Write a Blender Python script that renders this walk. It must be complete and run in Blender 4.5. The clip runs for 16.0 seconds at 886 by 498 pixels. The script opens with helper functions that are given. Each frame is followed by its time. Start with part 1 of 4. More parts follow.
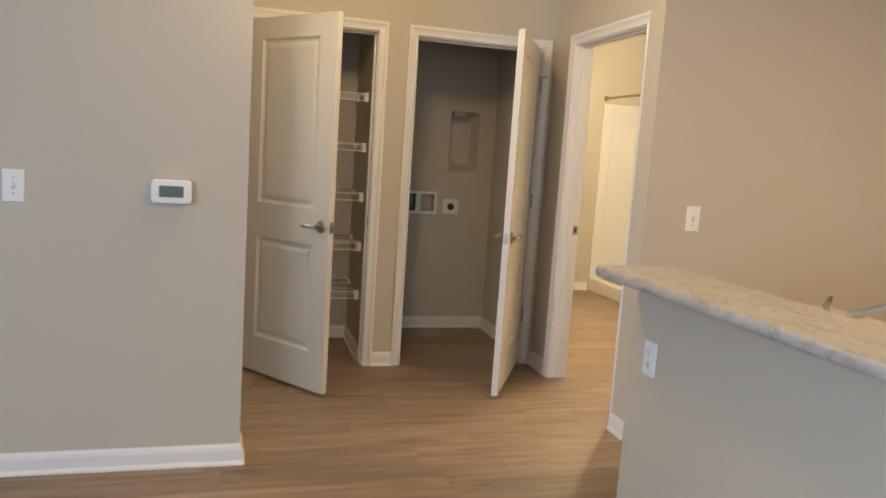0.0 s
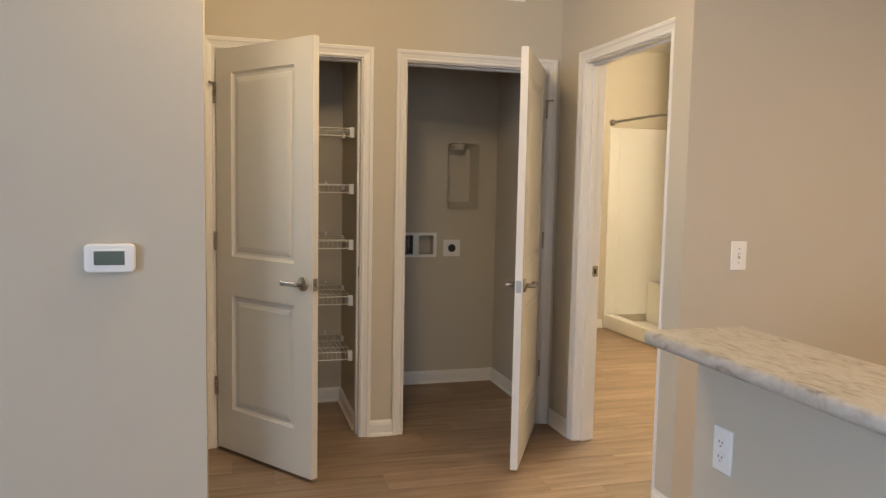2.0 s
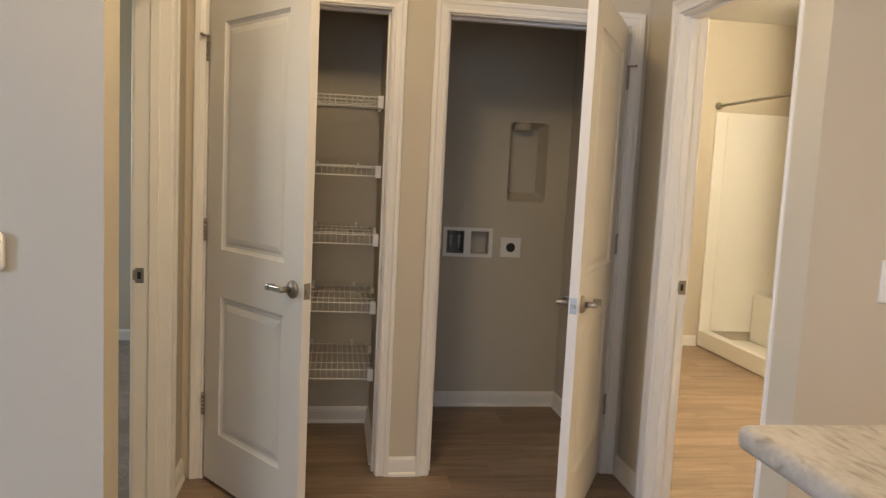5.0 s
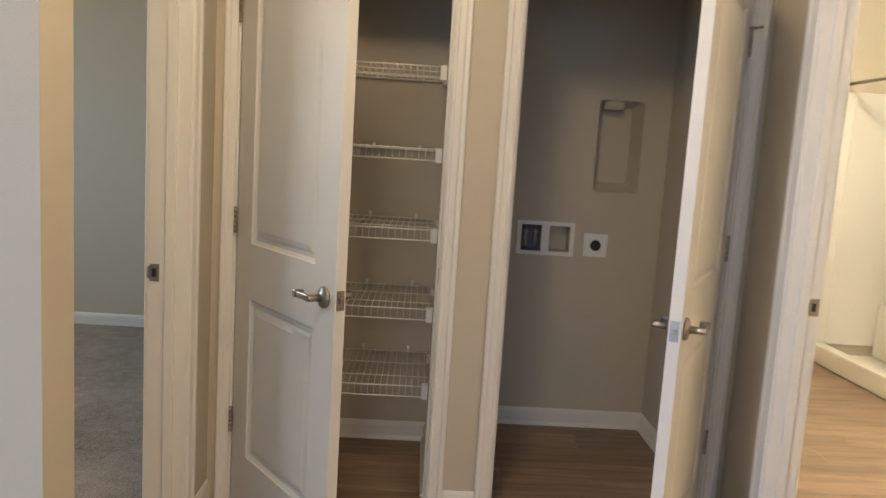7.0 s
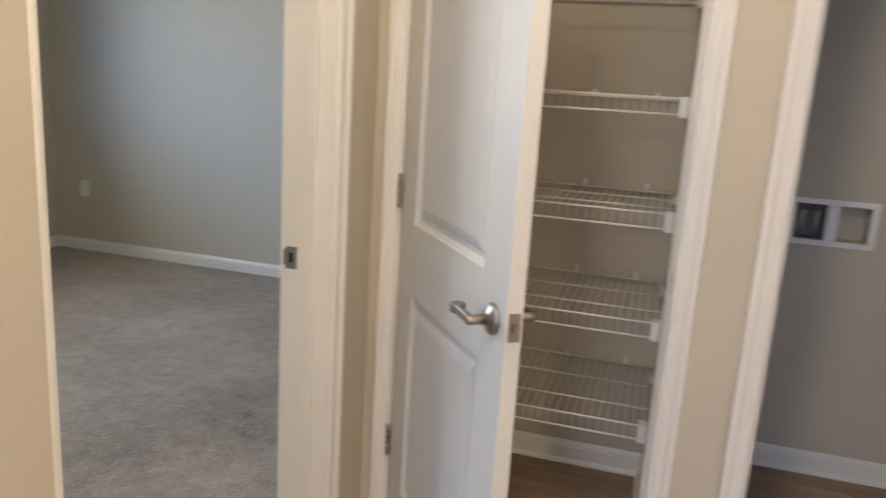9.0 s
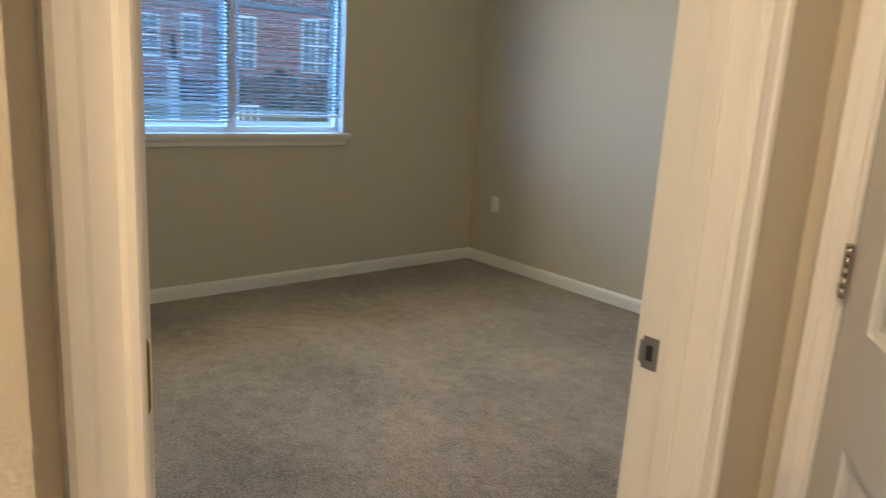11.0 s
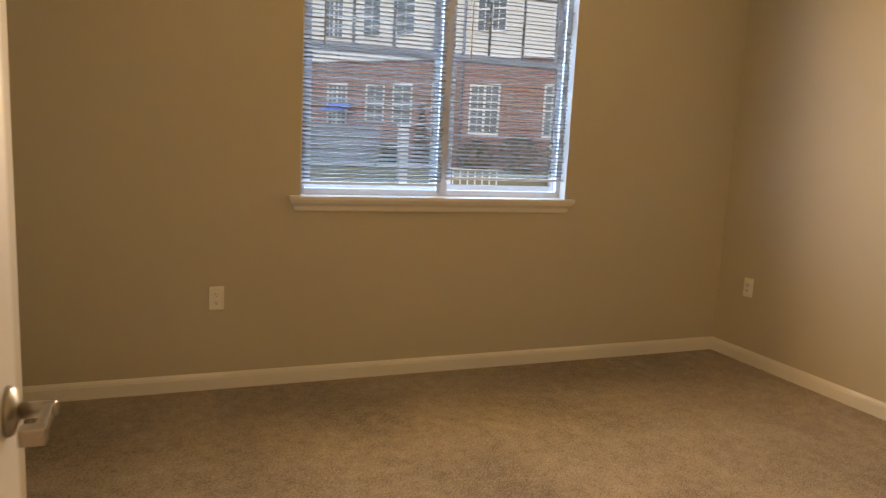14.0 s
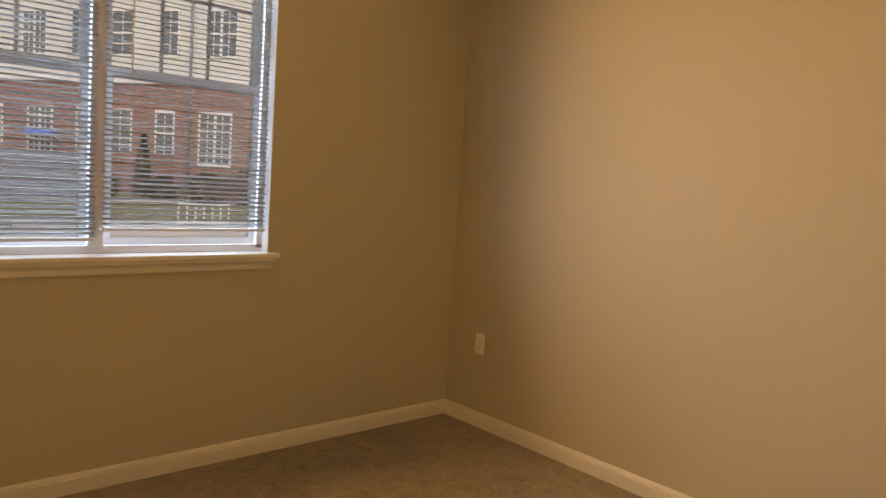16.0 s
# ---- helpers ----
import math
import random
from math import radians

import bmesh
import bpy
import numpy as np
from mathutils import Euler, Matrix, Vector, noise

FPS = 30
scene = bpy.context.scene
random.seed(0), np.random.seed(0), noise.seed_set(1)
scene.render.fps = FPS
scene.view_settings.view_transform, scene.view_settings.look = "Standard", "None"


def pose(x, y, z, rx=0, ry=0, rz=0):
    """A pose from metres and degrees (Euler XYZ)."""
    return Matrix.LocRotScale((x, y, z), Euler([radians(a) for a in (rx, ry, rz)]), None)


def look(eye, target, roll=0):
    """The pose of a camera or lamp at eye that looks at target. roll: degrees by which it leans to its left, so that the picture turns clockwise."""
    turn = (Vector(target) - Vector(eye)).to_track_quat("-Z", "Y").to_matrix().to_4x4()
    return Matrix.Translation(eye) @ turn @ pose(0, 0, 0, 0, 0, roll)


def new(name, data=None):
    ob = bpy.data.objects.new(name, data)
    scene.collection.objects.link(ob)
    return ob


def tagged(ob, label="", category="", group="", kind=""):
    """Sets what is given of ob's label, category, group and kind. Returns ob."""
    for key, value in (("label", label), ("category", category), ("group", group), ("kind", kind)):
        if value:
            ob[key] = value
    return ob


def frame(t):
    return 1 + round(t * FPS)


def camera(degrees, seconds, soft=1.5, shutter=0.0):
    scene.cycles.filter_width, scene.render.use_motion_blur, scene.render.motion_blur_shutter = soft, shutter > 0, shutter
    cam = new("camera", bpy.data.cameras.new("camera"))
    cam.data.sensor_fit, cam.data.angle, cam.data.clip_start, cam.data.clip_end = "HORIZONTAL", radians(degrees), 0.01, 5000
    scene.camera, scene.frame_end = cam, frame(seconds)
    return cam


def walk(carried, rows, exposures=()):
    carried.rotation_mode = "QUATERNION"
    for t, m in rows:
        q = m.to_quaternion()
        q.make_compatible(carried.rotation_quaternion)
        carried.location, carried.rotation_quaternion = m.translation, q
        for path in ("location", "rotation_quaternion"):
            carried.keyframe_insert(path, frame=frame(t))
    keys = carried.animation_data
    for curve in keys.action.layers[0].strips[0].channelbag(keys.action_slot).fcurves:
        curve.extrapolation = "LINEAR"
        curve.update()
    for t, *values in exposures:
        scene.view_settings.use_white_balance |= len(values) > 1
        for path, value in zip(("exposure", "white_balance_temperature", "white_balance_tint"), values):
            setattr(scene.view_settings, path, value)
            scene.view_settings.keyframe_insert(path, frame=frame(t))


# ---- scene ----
cam = camera(62.2, 16.0, soft=1.25, shutter=0.5)
PATH = [
    (0, (0.694, 0.317, 1.351), (1.244, 2.223, 1.096), 3.8),
    (0.5, (0.817, 0.464, 1.372), (1.395, 2.37, 1.19), 4.8),
    (1, (0.875, 0.535, 1.377), (1.446, 2.444, 1.209), 4.3),
    (1.5, (0.85, 0.688, 1.382), (1.41, 2.6, 1.209), 2.3),
    (2, (0.837, 0.85, 1.384), (1.384, 2.766, 1.214), 1.1),
    (2.5, (0.906, 0.95, 1.374), (1.433, 2.872, 1.208), 1.0),
    (3, (1.066, 1.058, 1.383), (1.519, 2.998, 1.21), 2.7),
    (3.5, (1.153, 1.154, 1.372), (1.561, 3.104, 1.195), 3.0),
    (4, (1.189, 1.346, 1.365), (1.577, 3.3, 1.177), 3.0),
    (4.2, (1.207, 1.398, 1.363), (1.588, 3.352, 1.169), 3.1),
    (6.3, (1.348, 1.878, 1.364), (1.498, 3.861, 1.148), 1.8),
    (6.5, (1.341, 1.934, 1.365), (1.503, 3.914, 1.135), 1.9),
    (7, (1.406, 2.088, 1.368), (1.474, 4.07, 1.111), 3.6),
    (7.5, (1.462, 2.253, 1.371), (1.386, 4.233, 1.095), 4.7),
    (8, (1.405, 2.448, 1.354), (1.252, 4.418, 1.042), 4.0),
    (8.5, (1.368, 2.643, 1.357), (1.123, 4.594, 0.991), 2.8),
    (9, (1.422, 2.84, 1.374), (0.885, 4.718, 0.943), 3.6),
    (9.5, (1.399, 2.978, 1.377), (0.525, 4.723, 0.943), 4.8),
    (9.7, (1.351, 3.042, 1.37), (0.399, 4.747, 0.937), 4.5),
    (11.8, (1.058, 3.584, 1.354), (-0.609, 4.607, 0.936), 3.5),
    (12, (0.986, 3.611, 1.34), (-0.707, 4.596, 0.936), 3.4),
    (12.5, (0.878, 3.641, 1.334), (-0.844, 4.559, 0.898), 3.2),
    (13, (0.843, 3.667, 1.356), (-0.879, 4.557, 0.864), 3.4),
    (13.5, (0.83, 3.761, 1.34), (-0.952, 4.551, 0.896), 3.2),
    (14, (0.75, 3.847, 1.328), (-1.077, 4.598, 1.013), 2.9),
    (14.5, (0.64, 3.967, 1.388), (-1.169, 4.769, 1.098), 2.3),
    (15, (0.39, 4.079, 1.451), (-1.247, 5.213, 1.258), 4.3),
    (15.5, (0.302, 4.192, 1.396), (-1.208, 5.49, 1.206), 4.4),
    (16, (0.196, 4.412, 1.377), (-1.285, 5.742, 1.188), 3.8),
]
walk(cam, [(t, look(eye, target, roll)) for t, eye, target, roll in PATH],
     exposures=[(0.0, 0.23, 7350, 8), (3.0, 0.22, 7050, 8), (6.5, 0.34, 6700, 7), (7.5, 0.47, 6350, 7), (8.5, 0.79, 6050, 9), (9.5, 0.86, 5700, 8), (12.0, 0.72, 8000, 10), (13.0, 0.8, 9900, 12), (13.5, 0.83, 15500, 27), (14.5, 0.87, 17500, 24), (15.0, 0.80, 14800, 19), (16.0, 0.60, 40000, 34)])

# ---- world, sun, large lights ----
world = bpy.data.worlds.new("sky")
scene.world = world
world.use_nodes = True
wn = world.node_tree
sky = wn.nodes.new("ShaderNodeTexSky")
sky.sky_type, sky.sun_disc = "NISHITA", False
sky.ozone_density = 8.0
sky.sun_elevation, sky.sun_rotation = radians(48), radians(112)
wn.links.new(sky.outputs[0], wn.nodes["Background"].inputs[0])
wn.nodes["Background"].inputs[1].default_value = 0.15


def lamp(name, kind, m, energy, color, size=None, size_y=None, spread=None):
    data = bpy.data.lights.new(name, kind)
    data.energy, data.color = energy, color
    if kind == "AREA":
        data.shape = "RECTANGLE" if size_y else "DISK"
        data.size = size
        if spread:
            data.spread = spread
        if size_y:
            data.size_y = size_y
    elif kind == "SUN":
        data.angle = size
    else:
        data.shadow_soft_size = size
    ob = new(name, data)
    ob.matrix_world = m
    return ob


DAY = (0.475, 0.652, 1.0)
WARM = (1.0, 0.72, 0.43)
lamp("sun", "SUN", look((0, 0, 30), (-25, 10, 0)), 2.3, (0.27, 0.55, 1.0), radians(14))
lamp("living_window_light_west", "AREA", look((-3.42, -1.2, 1.5), (0, -1.2, 1.5)), 172, DAY, 1.8, 1.4)
lamp("living_window_light_south", "AREA", look((0.6, -3.92, 1.4), (0.6, 0, 1.4)), 34, DAY, 2.4, 1.6)
# warm room fill added in front of the blinds; the daylight itself is blue
lamp("bedroom_warm_fill", "AREA", look((-2.927, 5.35, 1.73), (0, 5.35, 1.73)), 20, (1.0, 0.87, 0.47), 1.2, 1.15, radians(155))
lamp("bedroom_pane_light", "AREA", look((-2.990, 5.35, 1.73), (0, 5.35, 1.73)), 44, (0.15, 0.43, 1.0), 1.5, 1.45)
# ceiling lamps out of view, inferred from warm light and cast shadows
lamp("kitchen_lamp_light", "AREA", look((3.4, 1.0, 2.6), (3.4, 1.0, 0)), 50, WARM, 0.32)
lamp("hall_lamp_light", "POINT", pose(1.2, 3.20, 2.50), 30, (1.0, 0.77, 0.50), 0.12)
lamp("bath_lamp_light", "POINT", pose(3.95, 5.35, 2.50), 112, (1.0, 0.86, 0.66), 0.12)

# ---- materials ----


def material(name, color, rough=0.6, metal=0.0, vary=0.06, scale=3.0, grain=120.0, bump=0.05, gloss_vary=0.08, spec=0.5):
    """A surface with soft large patches, fine grain, uneven gloss and a little relief."""
    m = bpy.data.materials.new(name)
    m.use_nodes = True
    t = m.node_tree
    b = t.nodes["Principled BSDF"]
    b.inputs["Roughness"].default_value = rough
    b.inputs["Metallic"].default_value = metal
    b.inputs["Specular IOR Level"].default_value = spec
    co = t.nodes.new("ShaderNodeTexCoord")
    big, fine = t.nodes.new("ShaderNodeTexNoise"), t.nodes.new("ShaderNodeTexNoise")
    big.inputs["Scale"].default_value, fine.inputs["Scale"].default_value = scale, grain
    big.inputs["Detail"].default_value = 4
    for n in (big, fine):
        t.links.new(co.outputs["Object"], n.inputs["Vector"])
    mix = t.nodes.new("ShaderNodeMix")
    mix.data_type = "RGBA"
    mix.inputs[6].default_value = (*[c * (1 - vary) for c in color], 1)
    mix.inputs[7].default_value = (*[min(1, c * (1 + vary)) for c in color], 1)
    add = t.nodes.new("ShaderNodeMath")
    add.operation = "MULTIPLY_ADD"
    add.inputs[1].default_value, add.inputs[2].default_value = 0.35, 0.0
    t.links.new(fine.outputs[0], add.inputs[0])
    sm = t.nodes.new("ShaderNodeMath")
    sm.operation = "MULTIPLY_ADD"
    sm.inputs[1].default_value = 0.65
    t.links.new(big.outputs[0], sm.inputs[0])
    t.links.new(add.outputs[0], sm.inputs[2])
    t.links.new(sm.outputs[0], mix.inputs[0])
    t.links.new(mix.outputs[2], b.inputs["Base Color"])
    if gloss_vary:
        r = t.nodes.new("ShaderNodeMapRange")
        r.inputs[3].default_value, r.inputs[4].default_value = max(0.02, rough - gloss_vary), min(1, rough + gloss_vary)
        t.links.new(big.outputs[0], r.inputs[0])
        t.links.new(r.outputs[0], b.inputs["Roughness"])
    if bump:
        bu = t.nodes.new("ShaderNodeBump")
        bu.inputs["Strength"].default_value, bu.inputs["Distance"].default_value = bump, 0.004
        t.links.new(fine.outputs[0], bu.inputs["Height"])
        t.links.new(bu.outputs[0], b.inputs["Normal"])
    return m


PAINT = material("wall_paint", (0.565, 0.51, 0.415), 0.62, vary=0.025, scale=1.3, grain=260, bump=0.12, spec=0.3)
CEIL = material("ceiling_paint", (0.78, 0.77, 0.74), 0.8, vary=0.02, grain=180, bump=0.3)
TRIM = material("trim_enamel", (0.80, 0.775, 0.73), 0.36, vary=0.02, scale=2, grain=60, bump=0.03)
DOOR = material("door_enamel", (0.70, 0.675, 0.63), 0.5, vary=0.02, scale=2, grain=90, bump=0.05)
NICKEL = material("satin_nickel", (0.38, 0.345, 0.30), 0.33, metal=1.0, vary=0.05, grain=400, bump=0.02)
BRASS = material("aged_brass", (0.30, 0.18, 0.07), 0.4, metal=1.0, vary=0.15, grain=80, bump=0.05)
CHROME = material("chrome", (0.62, 0.62, 0.62), 0.12, metal=1.0, vary=0.03, bump=0)
PLASTIC = material("white_plastic", (0.86, 0.85, 0.82), 0.35, vary=0.015, bump=0)
DARK = material("dark_slot", (0.02, 0.02, 0.02), 0.6, vary=0.2, bump=0)
# its grey holds the shade inside the white valve box
BOXGREY = material("shaded_grey_plastic", (0.22, 0.205, 0.20), 0.5, vary=0.1, bump=0)
LCD = material("lcd_glass", (0.10, 0.13, 0.10), 0.25, vary=0.08, bump=0)
WIRE = material("vinyl_wire", (0.80, 0.79, 0.75), 0.35, vary=0.02, bump=0)
ACRYLIC = material("white_acrylic", (0.83, 0.81, 0.76), 0.22, vary=0.015, bump=0)
RAWWOOD = material("raw_door_edge", (0.36, 0.24, 0.14), 0.7, vary=0.15, grain=60)
VINYL = material("window_vinyl", (0.80, 0.81, 0.82), 0.35, vary=0.02, bump=0)
SLAT = material("blind_slat", (0.78, 0.78, 0.77), 0.4, vary=0.03, bump=0)


def thin_vinyl(m, share):
    """Lets part of the light through, as thin vinyl does."""
    t = m.node_tree
    out, b = t.nodes["Material Output"], t.nodes["Principled BSDF"]
    tr, mix = t.nodes.new("ShaderNodeBsdfTranslucent"), t.nodes.new("ShaderNodeMixShader")
    tr.inputs[0].default_value = (0.8, 0.8, 0.79, 1)
    mix.inputs[0].default_value = share
    t.links.new(b.outputs[0], mix.inputs[1])
    t.links.new(tr.outputs[0], mix.inputs[2])
    t.links.new(mix.outputs[0], out.inputs["Surface"])


thin_vinyl(SLAT, 0.15)
CORD = material("blind_cord", (0.55, 0.53, 0.48), 0.7, vary=0.05, bump=0)
HOSE = material("valve_metal", (0.62, 0.58, 0.52), 0.35, metal=1.0, vary=0.2, bump=0)
CABINET = material("cabinet_wood", (0.22, 0.12, 0.06), 0.45, vary=0.15, grain=30)


def nodes_of(m):
    return m.node_tree, m.node_tree.nodes["Principled BSDF"]


def wood_material():
    """Vinyl planks: a tone of its own for each, long grain streaks along x."""
    m = bpy.data.materials.new("vinyl_plank")
    m.use_nodes = True
    t, b = nodes_of(m)
    co, info = t.nodes.new("ShaderNodeTexCoord"), t.nodes.new("ShaderNodeObjectInfo")
    off = t.nodes.new("ShaderNodeVectorMath")
    off.operation = "MULTIPLY_ADD"
    off.inputs[1].default_value = (1.1, 13.0, 1.0)
    sc = t.nodes.new("ShaderNodeVectorMath")
    sc.operation = "SCALE"
    sc.inputs[0].default_value = (37, 91, 11)
    t.links.new(info.outputs["Random"], sc.inputs["Scale"])
    t.links.new(co.outputs["Object"], off.inputs[0])
    t.links.new(sc.outputs[0], off.inputs[2])
    n1, n2 = t.nodes.new("ShaderNodeTexNoise"), t.nodes.new("ShaderNodeTexNoise")
    n1.inputs["Scale"].default_value, n1.inputs["Detail"].default_value, n1.inputs["Distortion"].default_value = 1.6, 6, 0.6
    n2.inputs["Scale"].default_value, n2.inputs["Detail"].default_value = 9, 4
    for n in (n1, n2):
        t.links.new(off.outputs[0], n.inputs["Vector"])
    ramp = t.nodes.new("ShaderNodeValToRGB")
    ramp.color_ramp.elements[0].position, ramp.color_ramp.elements[0].color = 0.28, (0.195, 0.127, 0.083, 1)
    ramp.color_ramp.elements[1].position, ramp.color_ramp.elements[1].color = 0.74, (0.40, 0.288, 0.20, 1)
    t.links.new(n1.outputs[0], ramp.inputs[0])
    fine = t.nodes.new("ShaderNodeMix")
    fine.data_type, fine.blend_type = "RGBA", "MULTIPLY"
    fine.inputs[0].default_value = 0.5
    r2 = t.nodes.new("ShaderNodeMapRange")
    r2.inputs[1].default_value, r2.inputs[2].default_value, r2.inputs[3].default_value, r2.inputs[4].default_value = 0.3, 0.7, 0.75, 1.15
    t.links.new(n2.outputs[0], r2.inputs[0])
    t.links.new(ramp.outputs[0], fine.inputs[6])
    t.links.new(r2.outputs[0], fine.inputs[7])
    tone = t.nodes.new("ShaderNodeMix")
    tone.data_type, tone.blend_type = "RGBA", "MULTIPLY"
    tone.inputs[0].default_value = 1.0
    r3 = t.nodes.new("ShaderNodeMapRange")
    r3.inputs[3].default_value, r3.inputs[4].default_value = 0.86, 1.12
    t.links.new(info.outputs["Random"], r3.inputs[0])
    t.links.new(fine.outputs[2], tone.inputs[6])
    t.links.new(r3.outputs[0], tone.inputs[7])
    t.links.new(tone.outputs[2], b.inputs["Base Color"])
    rr = t.nodes.new("ShaderNodeMapRange")
    rr.inputs[3].default_value, rr.inputs[4].default_value = 0.38, 0.55
    t.links.new(n1.outputs[0], rr.inputs[0])
    t.links.new(rr.outputs[0], b.inputs["Roughness"])
    bu = t.nodes.new("ShaderNodeBump")
    bu.inputs["Strength"].default_value, bu.inputs["Distance"].default_value = 0.15, 0.002
    t.links.new(n2.outputs[0], bu.inputs["Height"])
    t.links.new(bu.outputs[0], b.inputs["Normal"])
    return m


def carpet_material():
    m = bpy.data.materials.new("cut_pile_carpet")
    m.use_nodes = True
    t, b = nodes_of(m)
    co = t.nodes.new("ShaderNodeTexCoord")
    out = []
    for s, d in ((1.6, 5), (14, 3), (170, 2)):
        n = t.nodes.new("ShaderNodeTexNoise")
        n.inputs["Scale"].default_value, n.inputs["Detail"].default_value = s, d
        t.links.new(co.outputs["Object"], n.inputs["Vector"])
        out.append(n)
    acc = None
    for n, w in zip(out, (0.38, 0.26, 0.78)):
        a = t.nodes.new("ShaderNodeMath")
        a.operation = "MULTIPLY_ADD"
        a.inputs[1].default_value, a.inputs[2].default_value = w, 0.0
        t.links.new(n.outputs[0], a.inputs[0])
        if acc:
            t.links.new(acc.outputs[0], a.inputs[2])
        acc = a
    ramp = t.nodes.new("ShaderNodeValToRGB")
    ramp.color_ramp.elements[0].position, ramp.color_ramp.elements[0].color = 0.50, (0.110, 0.090, 0.075, 1)
    ramp.color_ramp.elements[1].position, ramp.color_ramp.elements[1].color = 0.92, (0.46, 0.377, 0.315, 1)
    t.links.new(acc.outputs[0], ramp.inputs[0])
    t.links.new(ramp.outputs[0], b.inputs["Base Color"])
    b.inputs["Roughness"].default_value = 0.95
    b.inputs["Specular IOR Level"].default_value = 0.1
    b.inputs["Sheen Weight"].default_value = 0.25
    bu = t.nodes.new("ShaderNodeBump")
    bu.inputs["Strength"].default_value, bu.inputs["Distance"].default_value = 0.7, 0.006
    t.links.new(acc.outputs[0], bu.inputs["Height"])
    t.links.new(bu.outputs[0], b.inputs["Normal"])
    return m


def laminate_material():
    """Pale stone-look laminate with grey-brown veins."""
    m = bpy.data.materials.new("stone_laminate")
    m.use_nodes = True
    t, b = nodes_of(m)
    co = t.nodes.new("ShaderNodeTexCoord")
    mp = t.nodes.new("ShaderNodeMapping")
    mp.inputs["Rotation"].default_value = (0, 0, 0.3)
    mp.inputs["Scale"].default_value = (30, 9, 14)
    t.links.new(co.outputs["Object"], mp.inputs["Vector"])
    n1, n2 = t.nodes.new("ShaderNodeTexNoise"), t.nodes.new("ShaderNodeTexNoise")
    n1.inputs["Scale"].default_value, n1.inputs["Detail"].default_value, n1.inputs["Distortion"].default_value = 1.0, 8, 2.2
    n2.inputs["Scale"].default_value, n2.inputs["Detail"].default_value = 90, 3
    t.links.new(mp.outputs[0], n1.inputs["Vector"])
    t.links.new(co.outputs["Object"], n2.inputs["Vector"])
    ramp = t.nodes.new("ShaderNodeValToRGB")
    e = ramp.color_ramp.elements
    e[0].position, e[0].color = 0.30, (0.27, 0.245, 0.22, 1)
    e[1].position, e[1].color = 0.60, (0.60, 0.575, 0.54, 1)
    e.new(0.43).color = (0.49, 0.46, 0.42, 1)
    t.links.new(n1.outputs[0], ramp.inputs[0])
    mul = t.nodes.new("ShaderNodeMix")
    mul.data_type, mul.blend_type = "RGBA", "MULTIPLY"
    mul.inputs[0].default_value = 0.3
    t.links.new(ramp.outputs[0], mul.inputs[6])
    t.links.new(n2.outputs[0], mul.inputs[7])
    t.links.new(mul.outputs[2], b.inputs["Base Color"])
    b.inputs["Roughness"].default_value = 0.33
    bu = t.nodes.new("ShaderNodeBump")
    bu.inputs["Strength"].default_value, bu.inputs["Distance"].default_value = 0.08, 0.001
    t.links.new(n2.outputs[0], bu.inputs["Height"])
    t.links.new(bu.outputs[0], b.inputs["Normal"])
    return m


def brick_material():
    m = bpy.data.materials.new("red_brick")
    m.use_nodes = True
    t, b = nodes_of(m)
    co = t.nodes.new("ShaderNodeTexCoord")
    sep, mp = t.nodes.new("ShaderNodeSeparateXYZ"), t.nodes.new("ShaderNodeCombineXYZ")
    br = t.nodes.new("ShaderNodeTexBrick")
    br.inputs["Scale"].default_value = 1.0
    br.inputs["Brick Width"].default_value, br.inputs["Row Height"].default_value, br.inputs["Mortar Size"].default_value = 0.22, 0.075, 0.008
    br.inputs["Color1"].default_value, br.inputs["Color2"].default_value = (0.34, 0.125, 0.09, 1), (0.26, 0.09, 0.068, 1)
    br.inputs["Mortar"].default_value = (0.42, 0.36, 0.32, 1)
    t.links.new(co.outputs["Object"], sep.inputs[0])
    t.links.new(sep.outputs["Y"], mp.inputs["X"])
    t.links.new(sep.outputs["Z"], mp.inputs["Y"])
    t.links.new(mp.outputs[0], br.inputs["Vector"])
    t.links.new(br.outputs[0], b.inputs["Base Color"])
    b.inputs["Roughness"].default_value = 0.9
    return m


def glass_material():
    m = bpy.data.materials.new("window_glass")
    m.use_nodes = True
    t, b = nodes_of(m)
    b.inputs["Base Color"].default_value = (0.97, 0.98, 1, 1)
    b.inputs["Roughness"].default_value = 0.0
    b.inputs["Transmission Weight"].default_value = 1.0
    b.inputs["IOR"].default_value = 1.45
    return m


def lamp_material(name, color, power):
    m = bpy.data.materials.new(name)
    m.use_nodes = True
    t, b = nodes_of(m)
    b.inputs["Base Color"].default_value = (0.8, 0.78, 0.72, 1)
    b.inputs["Emission Color"].default_value = (*color, 1)
    b.inputs["Emission Strength"].default_value = power
    return m


PLANK, CARPET, LAMINATE, BRICK, GLASS = wood_material(), carpet_material(), laminate_material(), brick_material(), glass_material()
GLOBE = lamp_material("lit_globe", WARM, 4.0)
STUCCO = material("pale_siding", (0.66, 0.66, 0.63), 0.85, vary=0.05, grain=20)
GRASS = material("grass", (0.20, 0.185, 0.11), 0.95, vary=0.4, scale=0.6, grain=14, bump=0.5)
ASPHALT = material("asphalt", (0.10, 0.10, 0.105), 0.9, vary=0.15, scale=0.5, grain=60, bump=0.3)
CONCRETE = material("concrete", (0.45, 0.44, 0.41), 0.85, vary=0.1, scale=0.8, grain=40, bump=0.2)
LEAF = material("shrub_leaf", (0.06, 0.085, 0.04), 0.7, vary=0.4, scale=8, grain=40, bump=0)
OUTGLASS = material("outdoor_pane", (0.10, 0.14, 0.17), 0.12, vary=0.2, scale=2, bump=0)
